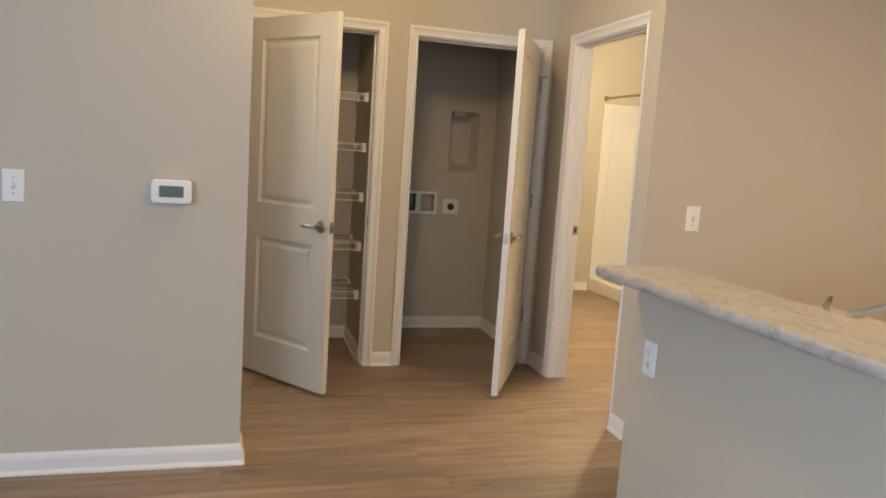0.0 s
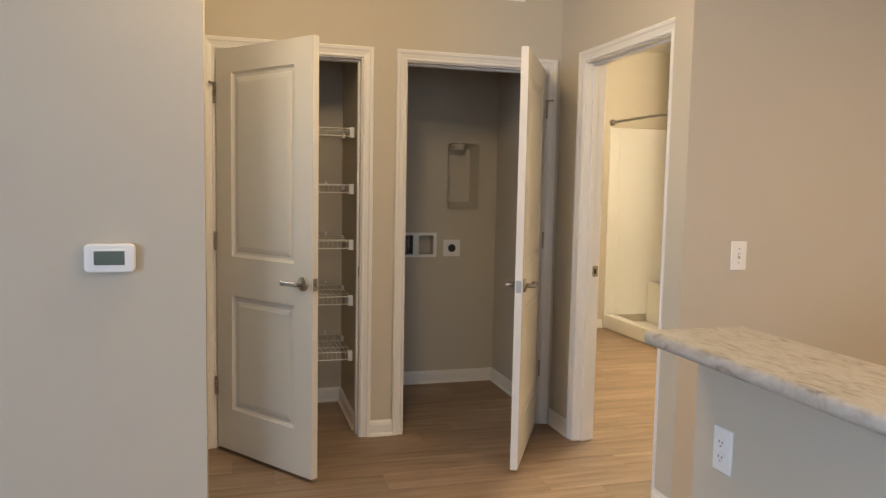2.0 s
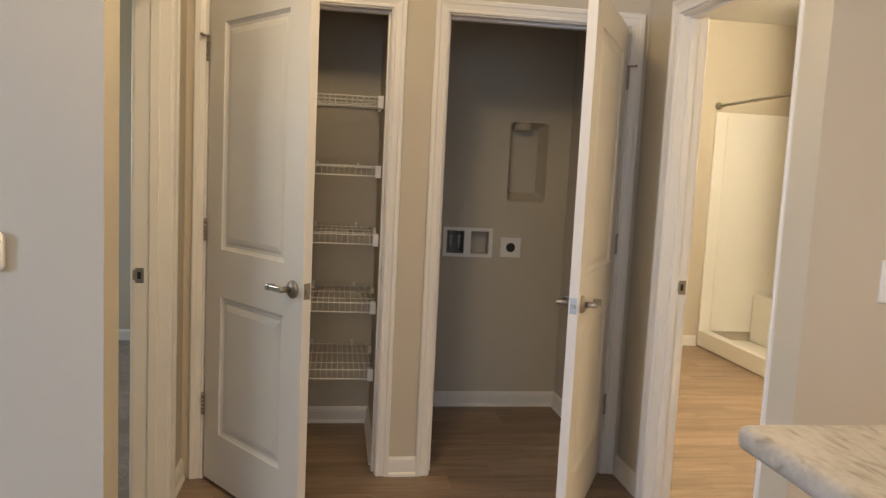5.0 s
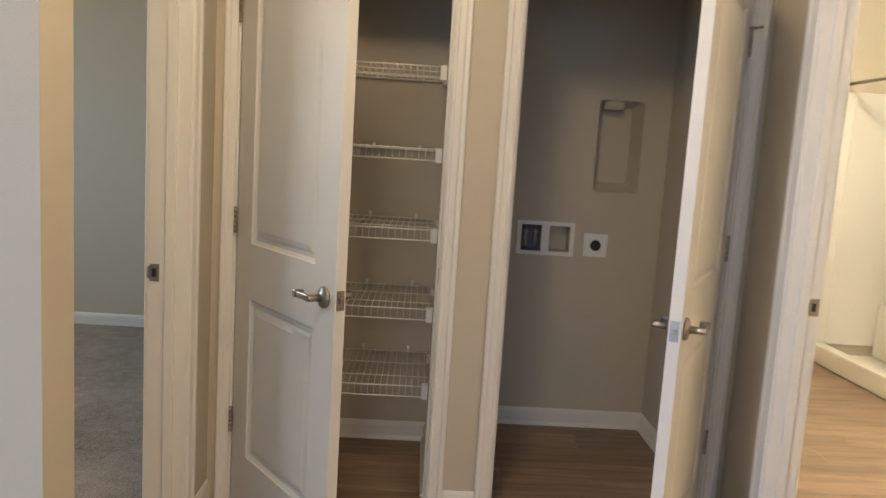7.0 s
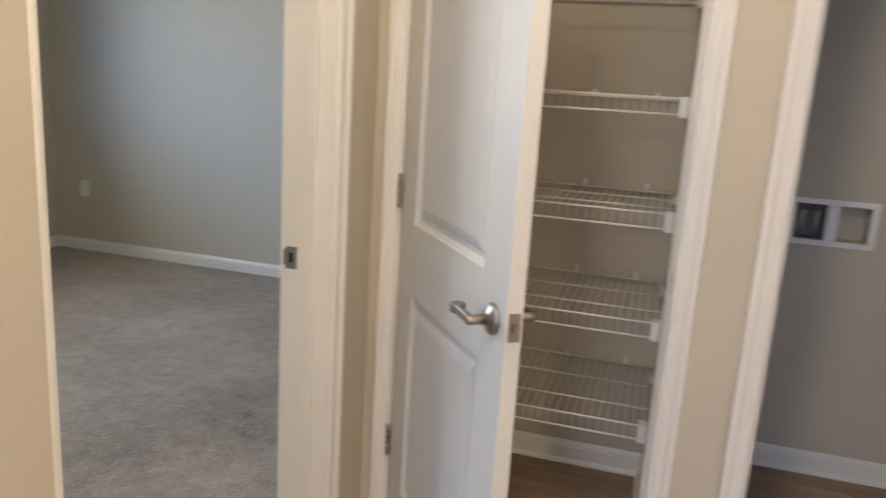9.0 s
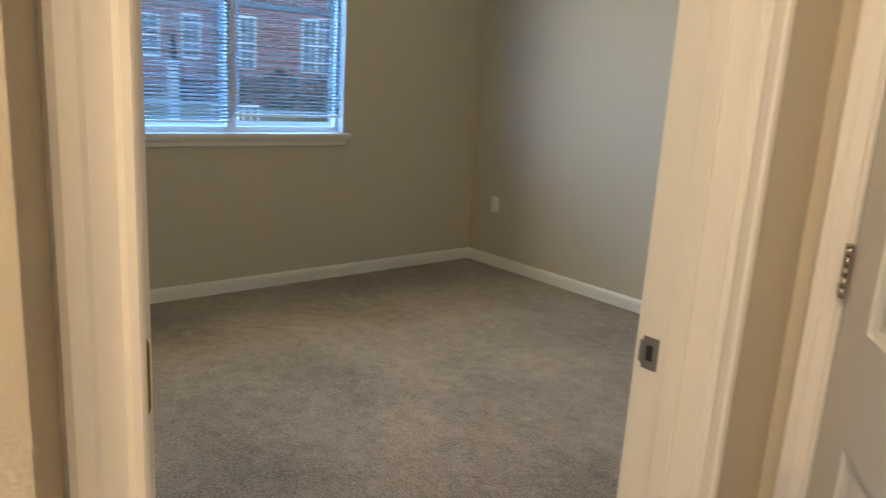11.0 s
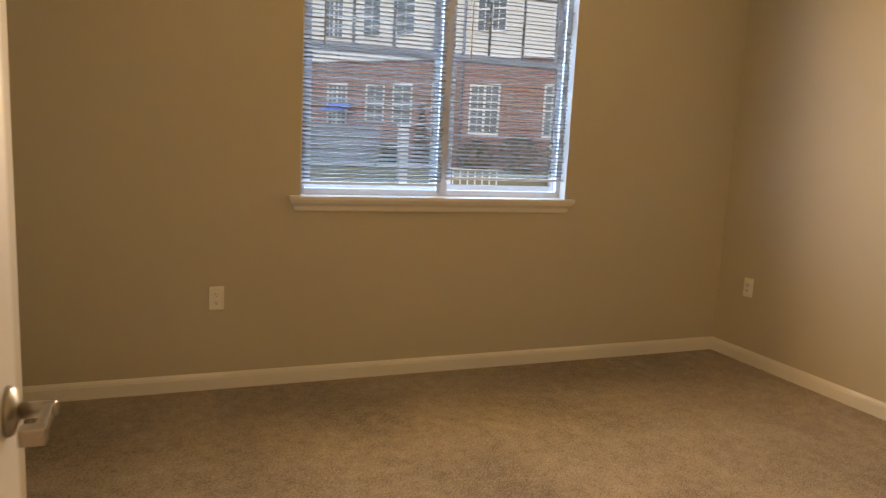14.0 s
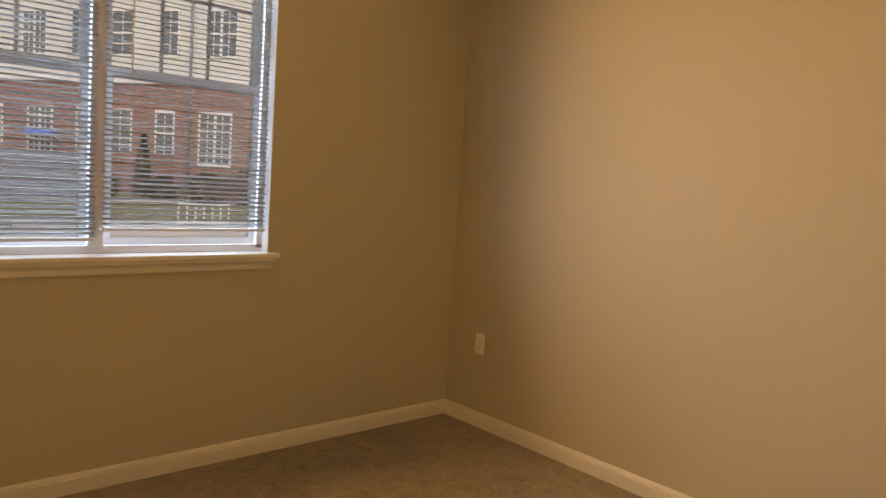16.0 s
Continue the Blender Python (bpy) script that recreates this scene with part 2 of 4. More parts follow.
OUTWHITE = material("outdoor_white", (0.75, 0.75, 0.74), 0.5, vary=0.03, bump=0)
ROOFING = material("roof_shingle", (0.12, 0.11, 0.10), 0.9, vary=0.2, grain=15)
BLUE = material("blue_awning", (0.03, 0.16, 0.62), 0.6, vary=0.1, bump=0)
FENCE = material("grey_fence", (0.20, 0.24, 0.29), 0.7, vary=0.1, bump=0)

# ---- mesh helpers ----


def box_into(bm, lo, hi, bevel=0.0):
    (x0, y0, z0), (x1, y1, z1) = lo, hi
    v = [bm.verts.new(p) for p in ((x0, y0, z0), (x1, y0, z0), (x1, y1, z0), (x0, y1, z0), (x0, y0, z1), (x1, y0, z1), (x1, y1, z1), (x0, y1, z1))]
    f = [bm.faces.new([v[i] for i in q]) for q in ((0, 3, 2, 1), (4, 5, 6, 7), (0, 1, 5, 4), (1, 2, 6, 5), (2, 3, 7, 6), (3, 0, 4, 7))]
    if bevel:
        bmesh.ops.bevel(bm, geom=list({e for q in f for e in q.edges}), offset=bevel, segments=2, affect="EDGES", profile=0.6)
    return bm


def boxes(*items, bevel=0.0):
    bm = bmesh.new()
    for lo, hi in items:
        box_into(bm, lo, hi, bevel)
    return bm


def tube_into(bm, points, radius, sides=8, caps=True):
    """A round bar along the points."""
    pts = [Vector(p) for p in points]
    rings = []
    side = None
    for i, p in enumerate(pts):
        d = (pts[min(i + 1, len(pts) - 1)] - pts[max(i - 1, 0)]).normalized()
        if side is None:
            side = d.orthogonal().normalized()
        side = (side - d * side.dot(d)).normalized()
        up = d.cross(side)
        r = radius[i] if isinstance(radius, (list, tuple)) else radius
        rings.append([bm.verts.new(p + (side * math.cos(a) + up * math.sin(a)) * r) for a in (2 * math.pi * k / sides for k in range(sides))])
    for a, b in zip(rings, rings[1:]):
        for k in range(sides):
            bm.faces.new((a[k], a[(k + 1) % sides], b[(k + 1) % sides], b[k])).smooth = True
    if caps:
        bm.faces.new(rings[0][::-1])
        bm.faces.new(rings[-1])
    return bm


def tube(points, radius, sides=8):
    return tube_into(bmesh.new(), points, radius, sides)


def lathe_into(bm, profile, m, sides=20):
    """Turns a profile of (radius, height) about the z axis of m."""
    rings = [[bm.verts.new(m @ Vector((r * math.cos(a), r * math.sin(a), h))) for a in (2 * math.pi * k / sides for k in range(sides))] for r, h in profile]
    for a, b in zip(rings, rings[1:]):
        for k in range(sides):
            bm.faces.new((a[k], a[(k + 1) % sides], b[(k + 1) % sides], b[k])).smooth = True
    bm.faces.new(rings[0][::-1])
    bm.faces.new(rings[-1])
    return bm


def lathe(profile, m=Matrix(), sides=20):
    return lathe_into(bmesh.new(), profile, m, sides)


def rounded_plate(w, h, r, y0, y1, soft=0.004, steps=5):
    """A flat box with round corners and a softened front edge, w by h, from y0 (front) to y1 (back)."""
    bm = bmesh.new()
    rings = []
    for inset, y in ((0, y1), (0, y0 + soft), (soft * 0.3, y0 + soft * 0.3), (soft, y0)):
        rr, ring = max(r - inset, 0.0005), []
        for cx, cz, a0 in ((w / 2 - r, h / 2 - r, 0), (-w / 2 + r, h / 2 - r, 90), (-w / 2 + r, -h / 2 + r, 180), (w / 2 - r, -h / 2 + r, 270)):
            for k in range(steps + 1):
                a = radians(a0 + 90 * k / steps)
                ring.append(bm.verts.new((cx + rr * math.cos(a), y, cz + rr * math.sin(a))))
        rings.append(ring)
    n = len(rings[0])
    for p, q in zip(rings, rings[1:]):
        for k in range(n):
            bm.faces.new((p[k], p[(k + 1) % n], q[(k + 1) % n], q[k])).smooth = True
    bm.faces.new(rings[0])
    bm.faces.new(rings[-1])
    return bm


def mesh_of(name, bm, mat):
    bmesh.ops.recalc_face_normals(bm, faces=bm.faces)
    me = bpy.data.meshes.new(name)
    bm.to_mesh(me)
    bm.free()
    me.materials.append(mat)
    return me


def part(name, bm, mat, parent=None, label="", m=None):
    ob = new(name, mesh_of(name, bm, mat))
    if parent:
        ob.parent = parent
    if m is not None:
        ob.matrix_basis = m
    return tagged(ob, label)


def structure(name, bm, mat, label="", category=""):
    ob = part(name, bm, mat, None, label)
    return tagged(ob, category=category or name.split("_")[0], kind="structure")


def thing(name, label, category, m=Matrix(), group=""):
    ob = new(name)
    ob.empty_display_size = 0.1
    ob.matrix_basis = m
    return tagged(ob, label, category, group)


def wall(name, axis, a, b, lo, hi, z1, openings=(), label="greige painted drywall wall", z0=0.0, mat=None):
    """A wall a..b thick across the axis, from lo to hi along the other, with openings (lo, hi, bottom, top)."""
    bm = bmesh.new()

    def put(p, q, r, s):
        if q - p > 1e-4 and s - r > 1e-4:
            box_into(bm, (a, p, r) if axis == "x" else (p, a, r), (b, q, s) if axis == "x" else (q, b, s))

    at = lo
    for p, q, r, s in sorted(openings):
        put(at, p, z0, z1)
        put(p, q, z0, r)
        put(p, q, s, z1)
        at = q
    put(at, hi, z0, z1)
    return structure(name, bm, mat or PAINT, label, "wall")


CASE = [(0.0, 0.0), (0.0, 0.010), (0.003, 0.0125), (0.010, 0.0125), (0.014, 0.009), (0.034, 0.0135), (0.040, 0.0185), (0.053, 0.0195), (0.058, 0.016), (0.058, 0.0)]
BASE = [(0.0, 0.0), (0.0, 0.022), (0.008, 0.021), (0.015, 0.016), (0.019, 0.0125), (0.064, 0.0125), (0.069, 0.0105), (0.074, 0.0105), (0.083, 0.006), (0.088, 0.004), (0.088, 0.0)]


def casing(axis, at, side, lo, hi, top, left=True, right=True):
    """Moulded casing round a door opening, mitred, on the face axis = at, proud towards side."""
    bm = bmesh.new()
    rings = []
    for k, (u, z) in enumerate(((lo, 0.0), (lo, top), (hi, top), (hi, 0.0))):
        ring = []
        for w, d in CASE:
            uu = u - w if k < 2 else u + w
            zz = z + w if k in (1, 2) else 0.0
            p = at + side * d
            ring.append(bm.verts.new((p, uu, zz) if axis == "x" else (uu, p, zz)))
        rings.append(ring)
    pairs = [(0, 1)] * left + [(1, 2)] + [(2, 3)] * right
    for i, j in pairs:
        for k in range(len(CASE) - 1):
            bm.faces.new((rings[i][k], rings[i][k + 1], rings[j][k + 1], rings[j][k]))
    for r in rings:
        bm.faces.new(r)
    return structure("door_casing", bm, TRIM, "white painted moulded door casing on the wall", "trim")


def jamb(axis, a, b, lo, hi, top, stop_at, side):
    """The white lining of an opening through a wall a..b thick, with its stop."""
    bm, t = bmesh.new(), 0.018

    def put(u0, u1, z0, z1, p, q):
        box_into(bm, (p, u0, z0) if axis == "x" else (u0, p, z0), (q, u1, z1) if axis == "x" else (u1, q, z1), 0.0015)

    put(lo - t, lo, 0, top + t, a, b)
    put(hi, hi + t, 0, top + t, a, b)
    put(lo, hi, top, top + t, a, b)
    s0, s1 = sorted((stop_at, stop_at + side * 0.032))
    put(lo, lo + 0.011, 0, top, s0, s1)
    put(hi - 0.011, hi, 0, top, s0, s1)
    put(lo + 0.011, hi - 0.011, top - 0.011, top, s0, s1)
    return structure("door_jamb", bm, TRIM, "white painted door lining with its stop", "trim")


def baseboard(p, q, n, ext0=0.0, ext1=0.0, shoe=True):
    """Baseboard with a shoe along p..q, proud towards n; the ends run on for outer corners (positive) or are mitred back."""
    bm = bmesh.new()
    p, q, n = Vector((*p, 0)), Vector((*q, 0)), Vector((*n, 0))
    d = (q - p).normalized()
    prof = BASE if shoe else BASE[:1] + [(0.0, 0.0125)] + BASE[5:]
    ends = []
    for end, sgn, ext in ((p, -1, ext0), (q, 1, ext1)):
        ends.append([bm.verts.new(end + n * w + d * (sgn * ext * w) + Vector((0, 0, z))) for z, w in prof])
    for k in range(len(prof) - 1):
        bm.faces.new((ends[0][k], ends[0][k + 1], ends[1][k + 1], ends[1][k]))
    for e in ends:
        bm.faces.new(e)
    return structure("baseboard", bm, TRIM, "white painted baseboard with shoe moulding along the wall", "trim")


# ---- the plan ----
H = 2.74
HEAD = 2.045
CW = 4.765      # hall face of the closet wall
T = 0.115
BDX = 2.632     # hall face of the bath door wall
BWX = -2.915    # face of the bedroom window wall
BNY = 7.30      # face of the bedroom north wall
# hall, closets
wall("wall_closets", "y", CW, CW + T, 0.655, BDX, H, [(0.735, 1.507, 0, HEAD + 0.018), (1.721, 2.563, 0, HEAD + 0.018)])
wall("wall_pantry_back", "y", 5.475, 5.59, 0.655, 1.66, H)
wall("wall_pantry_laundry", "x", 1.492, 1.66, CW + T, 5.475, H)
wall("wall_laundry_back", "y", 5.765, 5.88, 1.545, 2.625, H, [(1.922, 2.170, 0.911, 1.043), (2.262, 2.492, 1.222, 1.686)])
wall("wall_laundry_side", "x", 1.545, 1.66, 5.59, 5.765, H)
wall("wall_bath_door", "x", BDX, 2.74, 3.585, CW + T, H, [(3.632, 4.458, 0, HEAD + 0.018)])
wall("wall_laundry_bath", "x", 2.625, 2.74, CW + T, 5.88, H)
wall("wall_kitchen_end", "y", 3.455, 3.585, 2.600, 5.42, H, label="tan-lit painted drywall wall behind the kitchen")
wall("wall_thermostat", "y", 3.385, 3.508, -1.6, 0.745, H, label="greige painted wall with a thermostat on it")
wall("wall_bedroom_door", "x", 0.523, 0.655, 3.508, 5.59, H, [(3.590, 4.513, 0, HEAD + 0.018)])
wall("wall_bedroom_east", "x", 0.523, 0.655, 5.59, BNY, H)
# bedroom
wall("wall_bedroom_south", "y", 2.985, 3.10, -3.5, -1.6, H)
wall("wall_bedroom_jog", "x", -1.6, -1.485, 2.985, 3.385, H)
wall("wall_bedroom_window", "x", BWX - 0.14, BWX, 3.10, BNY + T, H, [(4.567, 6.100, 0.967, 2.49)], label="painted bedroom wall with a double window")
wall("wall_bedroom_north", "y", BNY, BNY + T, BWX, 0.655, H)
# bath
wall("wall_bath_north", "y", 7.42, 7.535, 2.625, 5.42, H)
wall("wall_bath_west", "x", 2.51, 2.625, 5.88, 7.42, H)
wall("wall_bath_east", "x", 5.305, 5.42, 3.585, 7.42, H)
wall("wall_shower_end", "y", 6.05, 6.225, 4.365, 5.305, H)
# living room and kitchen, closed round the walker
wall("wall_living_west", "x", -3.615, -3.5, -4.0, 2.985, H, [(-2.1, -0.3, 0.9, 2.3)])
wall("wall_living_south", "y", -4.115, -4.0, -3.615, 5.42, H, [(-0.6, 1.8, 0.7, 2.3)])
wall("wall_kitchen_east", "x", 5.305, 5.42, -4.0, 3.455, H)
structure("ceiling", boxes(((-3.615, -4.115, H), (5.42, 7.535, H + 0.15))), CEIL, "white painted ceiling", "ceiling")
structure("subfloor", boxes(((-3.615, -4.115, -0.2), (5.42, 7.535, -0.006))), CONCRETE, "bare slab under the flooring", "floor")
structure("floor_carpet", boxes(((BWX, 3.508, -0.006), (0.595, BNY, 0.004)), ((BWX, 3.10, -0.006), (-1.6, 3.508, 0.004))), CARPET, "grey-beige cut pile carpet in the bedroom", "floor")

# linings and casings
jamb("y", CW, CW + T, 0.753, 1.489, HEAD, CW + 0.042, 1)
jamb("y", CW, CW + T, 1.739, 2.545, HEAD, CW + 0.042, 1)
jamb("x", BDX, 2.74, 3.65, 4.440, HEAD, 2.702, -1)
jamb("x", 0.523, 0.655, 3.608, 4.495, HEAD, 0.582, 1)
casing("y", CW, -1, 0.747, 1.495, HEAD + 0.006)
casing("y", CW, -1, 1.733, 2.551, HEAD + 0.006)
casing("x", BDX, -1, 3.644, 4.446, HEAD + 0.006)
casing("x", 2.74, 1, 3.644, 4.446, HEAD + 0.006)
casing("x", 0.655, 1, 3.602, 4.501, HEAD + 0.006)
casing("x", 0.523, -1, 3.602, 4.501, HEAD + 0.006)

# baseboards
baseboard((1.553, CW), (1.675, CW), (0, -1))
baseboard((BDX, 4.504), (BDX, CW), (-1, 0))
baseboard((0.655, 4.559), (0.655, CW), (1, 0), 0, -1)
baseboard((-1.485, 3.385), (0.745, 3.385), (0, -1), -1, 1)
baseboard((0.745, 3.385), (0.745, 3.508), (1, 0), 1, 0)
baseboard((2.600, 3.455), (2.600, 3.585), (-1, 0), 1, 0)
baseboard((2.600, 3.455), (5.305, 3.455), (0, -1), 1, -1)
baseboard((0.655, 5.475), (1.492, 5.475), (0, -1), -1, -1)
baseboard((1.492, CW + T), (1.492, 5.475), (-1, 0), 0, -1)
baseboard((0.655, CW + T), (0.655, 5.475), (1, 0), 0, -1)
baseboard((1.66, 5.765), (2.625, 5.765), (0, -1), -1, -1)
baseboard((2.625, CW + T), (2.625, 5.765), (-1, 0), 0, -1)
baseboard((1.66, CW + T), (1.66, 5.765), (1, 0), 0, -1)
baseboard((BWX, 3.10), (BWX, BNY), (1, 0), -1, -1, shoe=False)
baseboard((BWX, BNY), (0.523, BNY), (0, -1), -1, -1, shoe=False)
baseboard((0.523, 4.559), (0.523, BNY), (-1, 0), 0, -1, shoe=False)
baseboard((-1.6, 3.508), (0.523, 3.508), (0, 1), 0, -1, shoe=False)
baseboard((BWX, 3.10), (-1.6, 3.10), (0, 1), -1, 0, shoe=False)
baseboard((2.625, 7.42), (4.385, 7.42), (0, -1), -1, 0)
baseboard((4.365, 6.05), (4.365, 6.225), (-1, 0), 1, 0)
baseboard((4.365, 6.05), (5.305, 6.05), (0, -1), 1, -1)
baseboard((2.74, 5.88), (2.74, 4.504), (1, 0))

# ---- bar ----
wall("wall_bar", "x", 2.05, 2.165, -0.6, 2.549, 0.974, label="low painted bar wall between living room and kitchen")


def rounded_slab(lo, hi, r, steps=6):
    """A slab with rolled edges all round."""
    bm = boxes((lo, hi))
    bmesh.ops.bevel(bm, geom=list(bm.edges), offset=r, segments=steps, affect="EDGES", profile=0.5)
    for f in bm.faces:
        f.smooth = True
    return bm


bar = part("bar_counter", rounded_slab((1.888, -0.65, 0.974), (2.207, 2.572, 1.013), 0.015), LAMINATE)
tagged(bar, "pale veined stone-look laminate bar top with a rolled edge", "counter")

# ---- door hardware ----


def lever_set(parent, x, z, face, out, toward):
    """Rosette, neck and lever on a door face: face is its local y, out +-1 the way it looks, toward +-1 the lever's way along x."""
    m = pose(x, face, z, -90 * out)
    ros = part("rosette", lathe([(0.033, 0.0), (0.033, 0.005), (0.029, 0.010), (0.016, 0.013), (0.012, 0.016)], m, 24), NICKEL, parent, "satin nickel rosette")
    bm = bmesh.new()
    y0, y1 = face + out * 0.012, face + out * 0.058
    tube_into(bm, [(x, y0, z), (x, y1 - out * 0.003, z), (x, y1, z)], [0.0115, 0.0105, 0.009], 16)
    lo, hi = sorted((x + toward * 0.004, x + toward * 0.088))
    fa, fb = sorted((y1 - out * 0.003, y1 - out * 0.015))
    box_into(bm, (lo, fa, z - 0.010), (hi, fb, z + 0.010), 0.004)
    lo, hi = sorted((x + toward * 0.074, x + toward * 0.096))
    fa, fb = sorted((y1, y1 - out * 0.030))
    box_into(bm, (lo, fa, z - 0.011), (hi, fb, z + 0.011), 0.003)
    part("lever", bm, NICKEL, ros, "satin nickel lever handle")


def hinge(parent, x, y, z, hand):
    bm = bmesh.new()
    for k in range(5):
        tube_into(bm, [(x, y, z - 0.045 + 0.018 * k), (x, y, z - 0.0285 + 0.018 * k)], 0.0058, 10)
    tube_into(bm, [(x, y, z + 0.045), (x, y, z + 0.049)], 0.0065, 10)
    box_into(bm, (min(x, x + hand * 0.012), y, z - 0.0445), (max(x, x + hand * 0.012), y + 0.003, z + 0.0445))
    part("hinge", bm, NICKEL, parent, "satin nickel butt hinge")


def panel_door(name, label, m, width, hand, side, panels, stop_pin=True, knuckles=True, z0=0.012, z1=2.037, latch_z=0.915):
    """A moulded two-panel slab hung on a knuckle at the origin of m, running hand-wards along x, its thickness side-wards of y."""
    door = thing(name, label, "door", m)
    y0, y1 = side * 0.008, side * 0.043
    x0, x1 = 0.004, width
    bm = bmesh.new()
    zs = sorted({z0, z1, *[p[1] for p in panels], *[p[3] for p in panels]})
    px0, px1 = panels[0][0], panels[0][2]

    def quad(pts):
        bm.faces.new([bm.verts.new((hand * x, y, z)) for x, y, z in pts])

    for y, inward in ((y0, side), (y1, -side)):
        for a, b in ((x0, px0), (px1, x1)):
            quad([(a, y, z0), (b, y, z0), (b, y, z1), (a, y, z1)])
        for a, b in zip(zs, zs[1:]):
            hit = [p for p in panels if abs(p[1] - a) < 1e-6 and abs(p[3] - b) < 1e-6]
            if not hit:
                quad([(px0, y, a), (px1, y, a), (px1, y, b), (px0, y, b)])
                continue
            rects = []
            for inset, depth in ((0, 0), (0.004, 0.0055), (0.014, 0.0115), (0.026, 0.012), (0.036, 0.0065), (0.052, 0.003)):
                rects.append([(px0 + inset, a + inset, depth), (px1 - inset, a + inset, depth), (px1 - inset, b - inset, depth), (px0 + inset, b - inset, depth)])
            for r, s in zip(rects, rects[1:]):
                for k in range(4):
                    j = (k + 1) % 4
                    quad([(c[0], y + inward * c[2], c[1]) for c in (r[k], r[j], s[j], s[k])])
            quad([(c[0], y + inward * c[2], c[1]) for c in rects[-1]])
    ya, yb = y0, y1
    for a, b in (((x0, z0), (x0, z1)), ((x0, z1), (x1, z1)), ((x1, z1), (x1, z0))):
        quad([(a[0], ya, a[1]), (b[0], ya, b[1]), (b[0], yb, b[1]), (a[0], yb, a[1])])
    bmesh.ops.remove_doubles(bm, verts=bm.verts, dist=1e-5)
    slab = part("slab", bm, DOOR, door)
    lo, hi = sorted((hand * x0, hand * x1))
    part("bottom_edge", boxes(((lo, min(ya, yb) + 0.0005, z0 - 0.004), (hi, max(ya, yb) - 0.0005, z0))), RAWWOOD, slab, "unpainted raw wood bottom edge")
    for k, z in enumerate((0.338, 1.085, 1.822)):
        if knuckles:
            hinge(door, 0.0, 0.0, z, hand)
    if stop_pin:
        bm = tube([(0, 0, 1.873), (0, 0, 1.881)], 0.008, 12)
        tube_into(bm, [(0, 0, 1.877), (hand * 0.012, -side * 0.032, 1.877)], 0.0032, 8)
        tube_into(bm, [(hand * 0.011, -side * 0.029, 1.877), (hand * 0.013, -side * 0.036, 1.877)], 0.006, 10)
        tube_into(bm, [(0, 0, 1.877), (-hand * 0.016, -side * 0.016, 1.877)], 0.0032, 8)
        part("hinge_pin_stop", bm, NICKEL, door, "nickel hinge pin door stop")
    lx = hand * (width - 0.062)
    lever_set(door, lx, latch_z, y0, -side, -hand)
    lever_set(door, lx, latch_z, y1, side, -hand)
    mid = (ya + yb) / 2
    a, b = sorted((hand * width, hand * (width + 0.0015)))
    bm = boxes(((a, mid - 0.0125, latch_z - 0.029), (b, mid + 0.0125, latch_z + 0.029)))
    c, d = sorted((hand * width, hand * (width + 0.009)))
    latch = part("latch_plate", bm, NICKEL, door, "satin nickel latch face plate")
    part("latch_bolt", boxes(((c, mid - 0.006, latch_z - 0.008), (d, mid + 0.006, latch_z + 0.008)), bevel=0.002), NICKEL, latch)
    return door


PANELS = [(0.125, 0.235, 0.587, 0.820), (0.125, 1.015, 0.587, 1.921)]
panel_door("door_pantry", "white two-panel pantry door standing half open", pose(0.744, CW - 0.024, 0, 0, 0, -53.3), 0.712, 1, 1, PANELS, z0=0.02, latch_z=0.927)
WIDER = [(0.125, 0.235, 0.653, 0.820), (0.125, 1.015, 0.653, 1.921)]
panel_door("door_laundry", "white two-panel laundry closet door standing half open", pose(2.543, CW - 0.024, 0, 0, 0, 60.3), 0.778, -1, 1, WIDER, z0=0.02)
WIDEST = [(0.130, 0.235, 0.755, 0.820), (0.130, 1.015, 0.755, 1.921)]
bdoor = panel_door("door_bedroom", "white two-panel bedroom door standing wide open", pose(0.532, 3.611, 0, 0, 0, 178.1), 0.87, 1, -1, WIDEST, stop_pin=False, knuckles=False, latch_z=0.950)
for z in (0.338, 1.066, 1.822):
    bm = bmesh.new()
    box_into(bm, (-0.0, -0.040, z - 0.0445), (0.0035, -0.012, z + 0.0445))
    bmesh.ops.bevel(bm, geom=[e for e in bm.edges if abs((e.verts[0].co - e.verts[1].co).x) > 0.001], offset=0.0135, segments=5, affect="EDGES", profile=0.5)
    leaf = part("hinge_leaf", bm, BRASS, bdoor, "aged brass hinge leaf let into the door edge")
    for dz in (-0.028, 0.0, 0.028):
        part("screw", lathe([(0.0045, 0), (0.0045, 0.001), (0.002, 0.0018)], pose(-0.0005, -0.020 - 0.012 * (dz == 0), z + dz, 0, -90, 0), 10), BRASS, leaf)


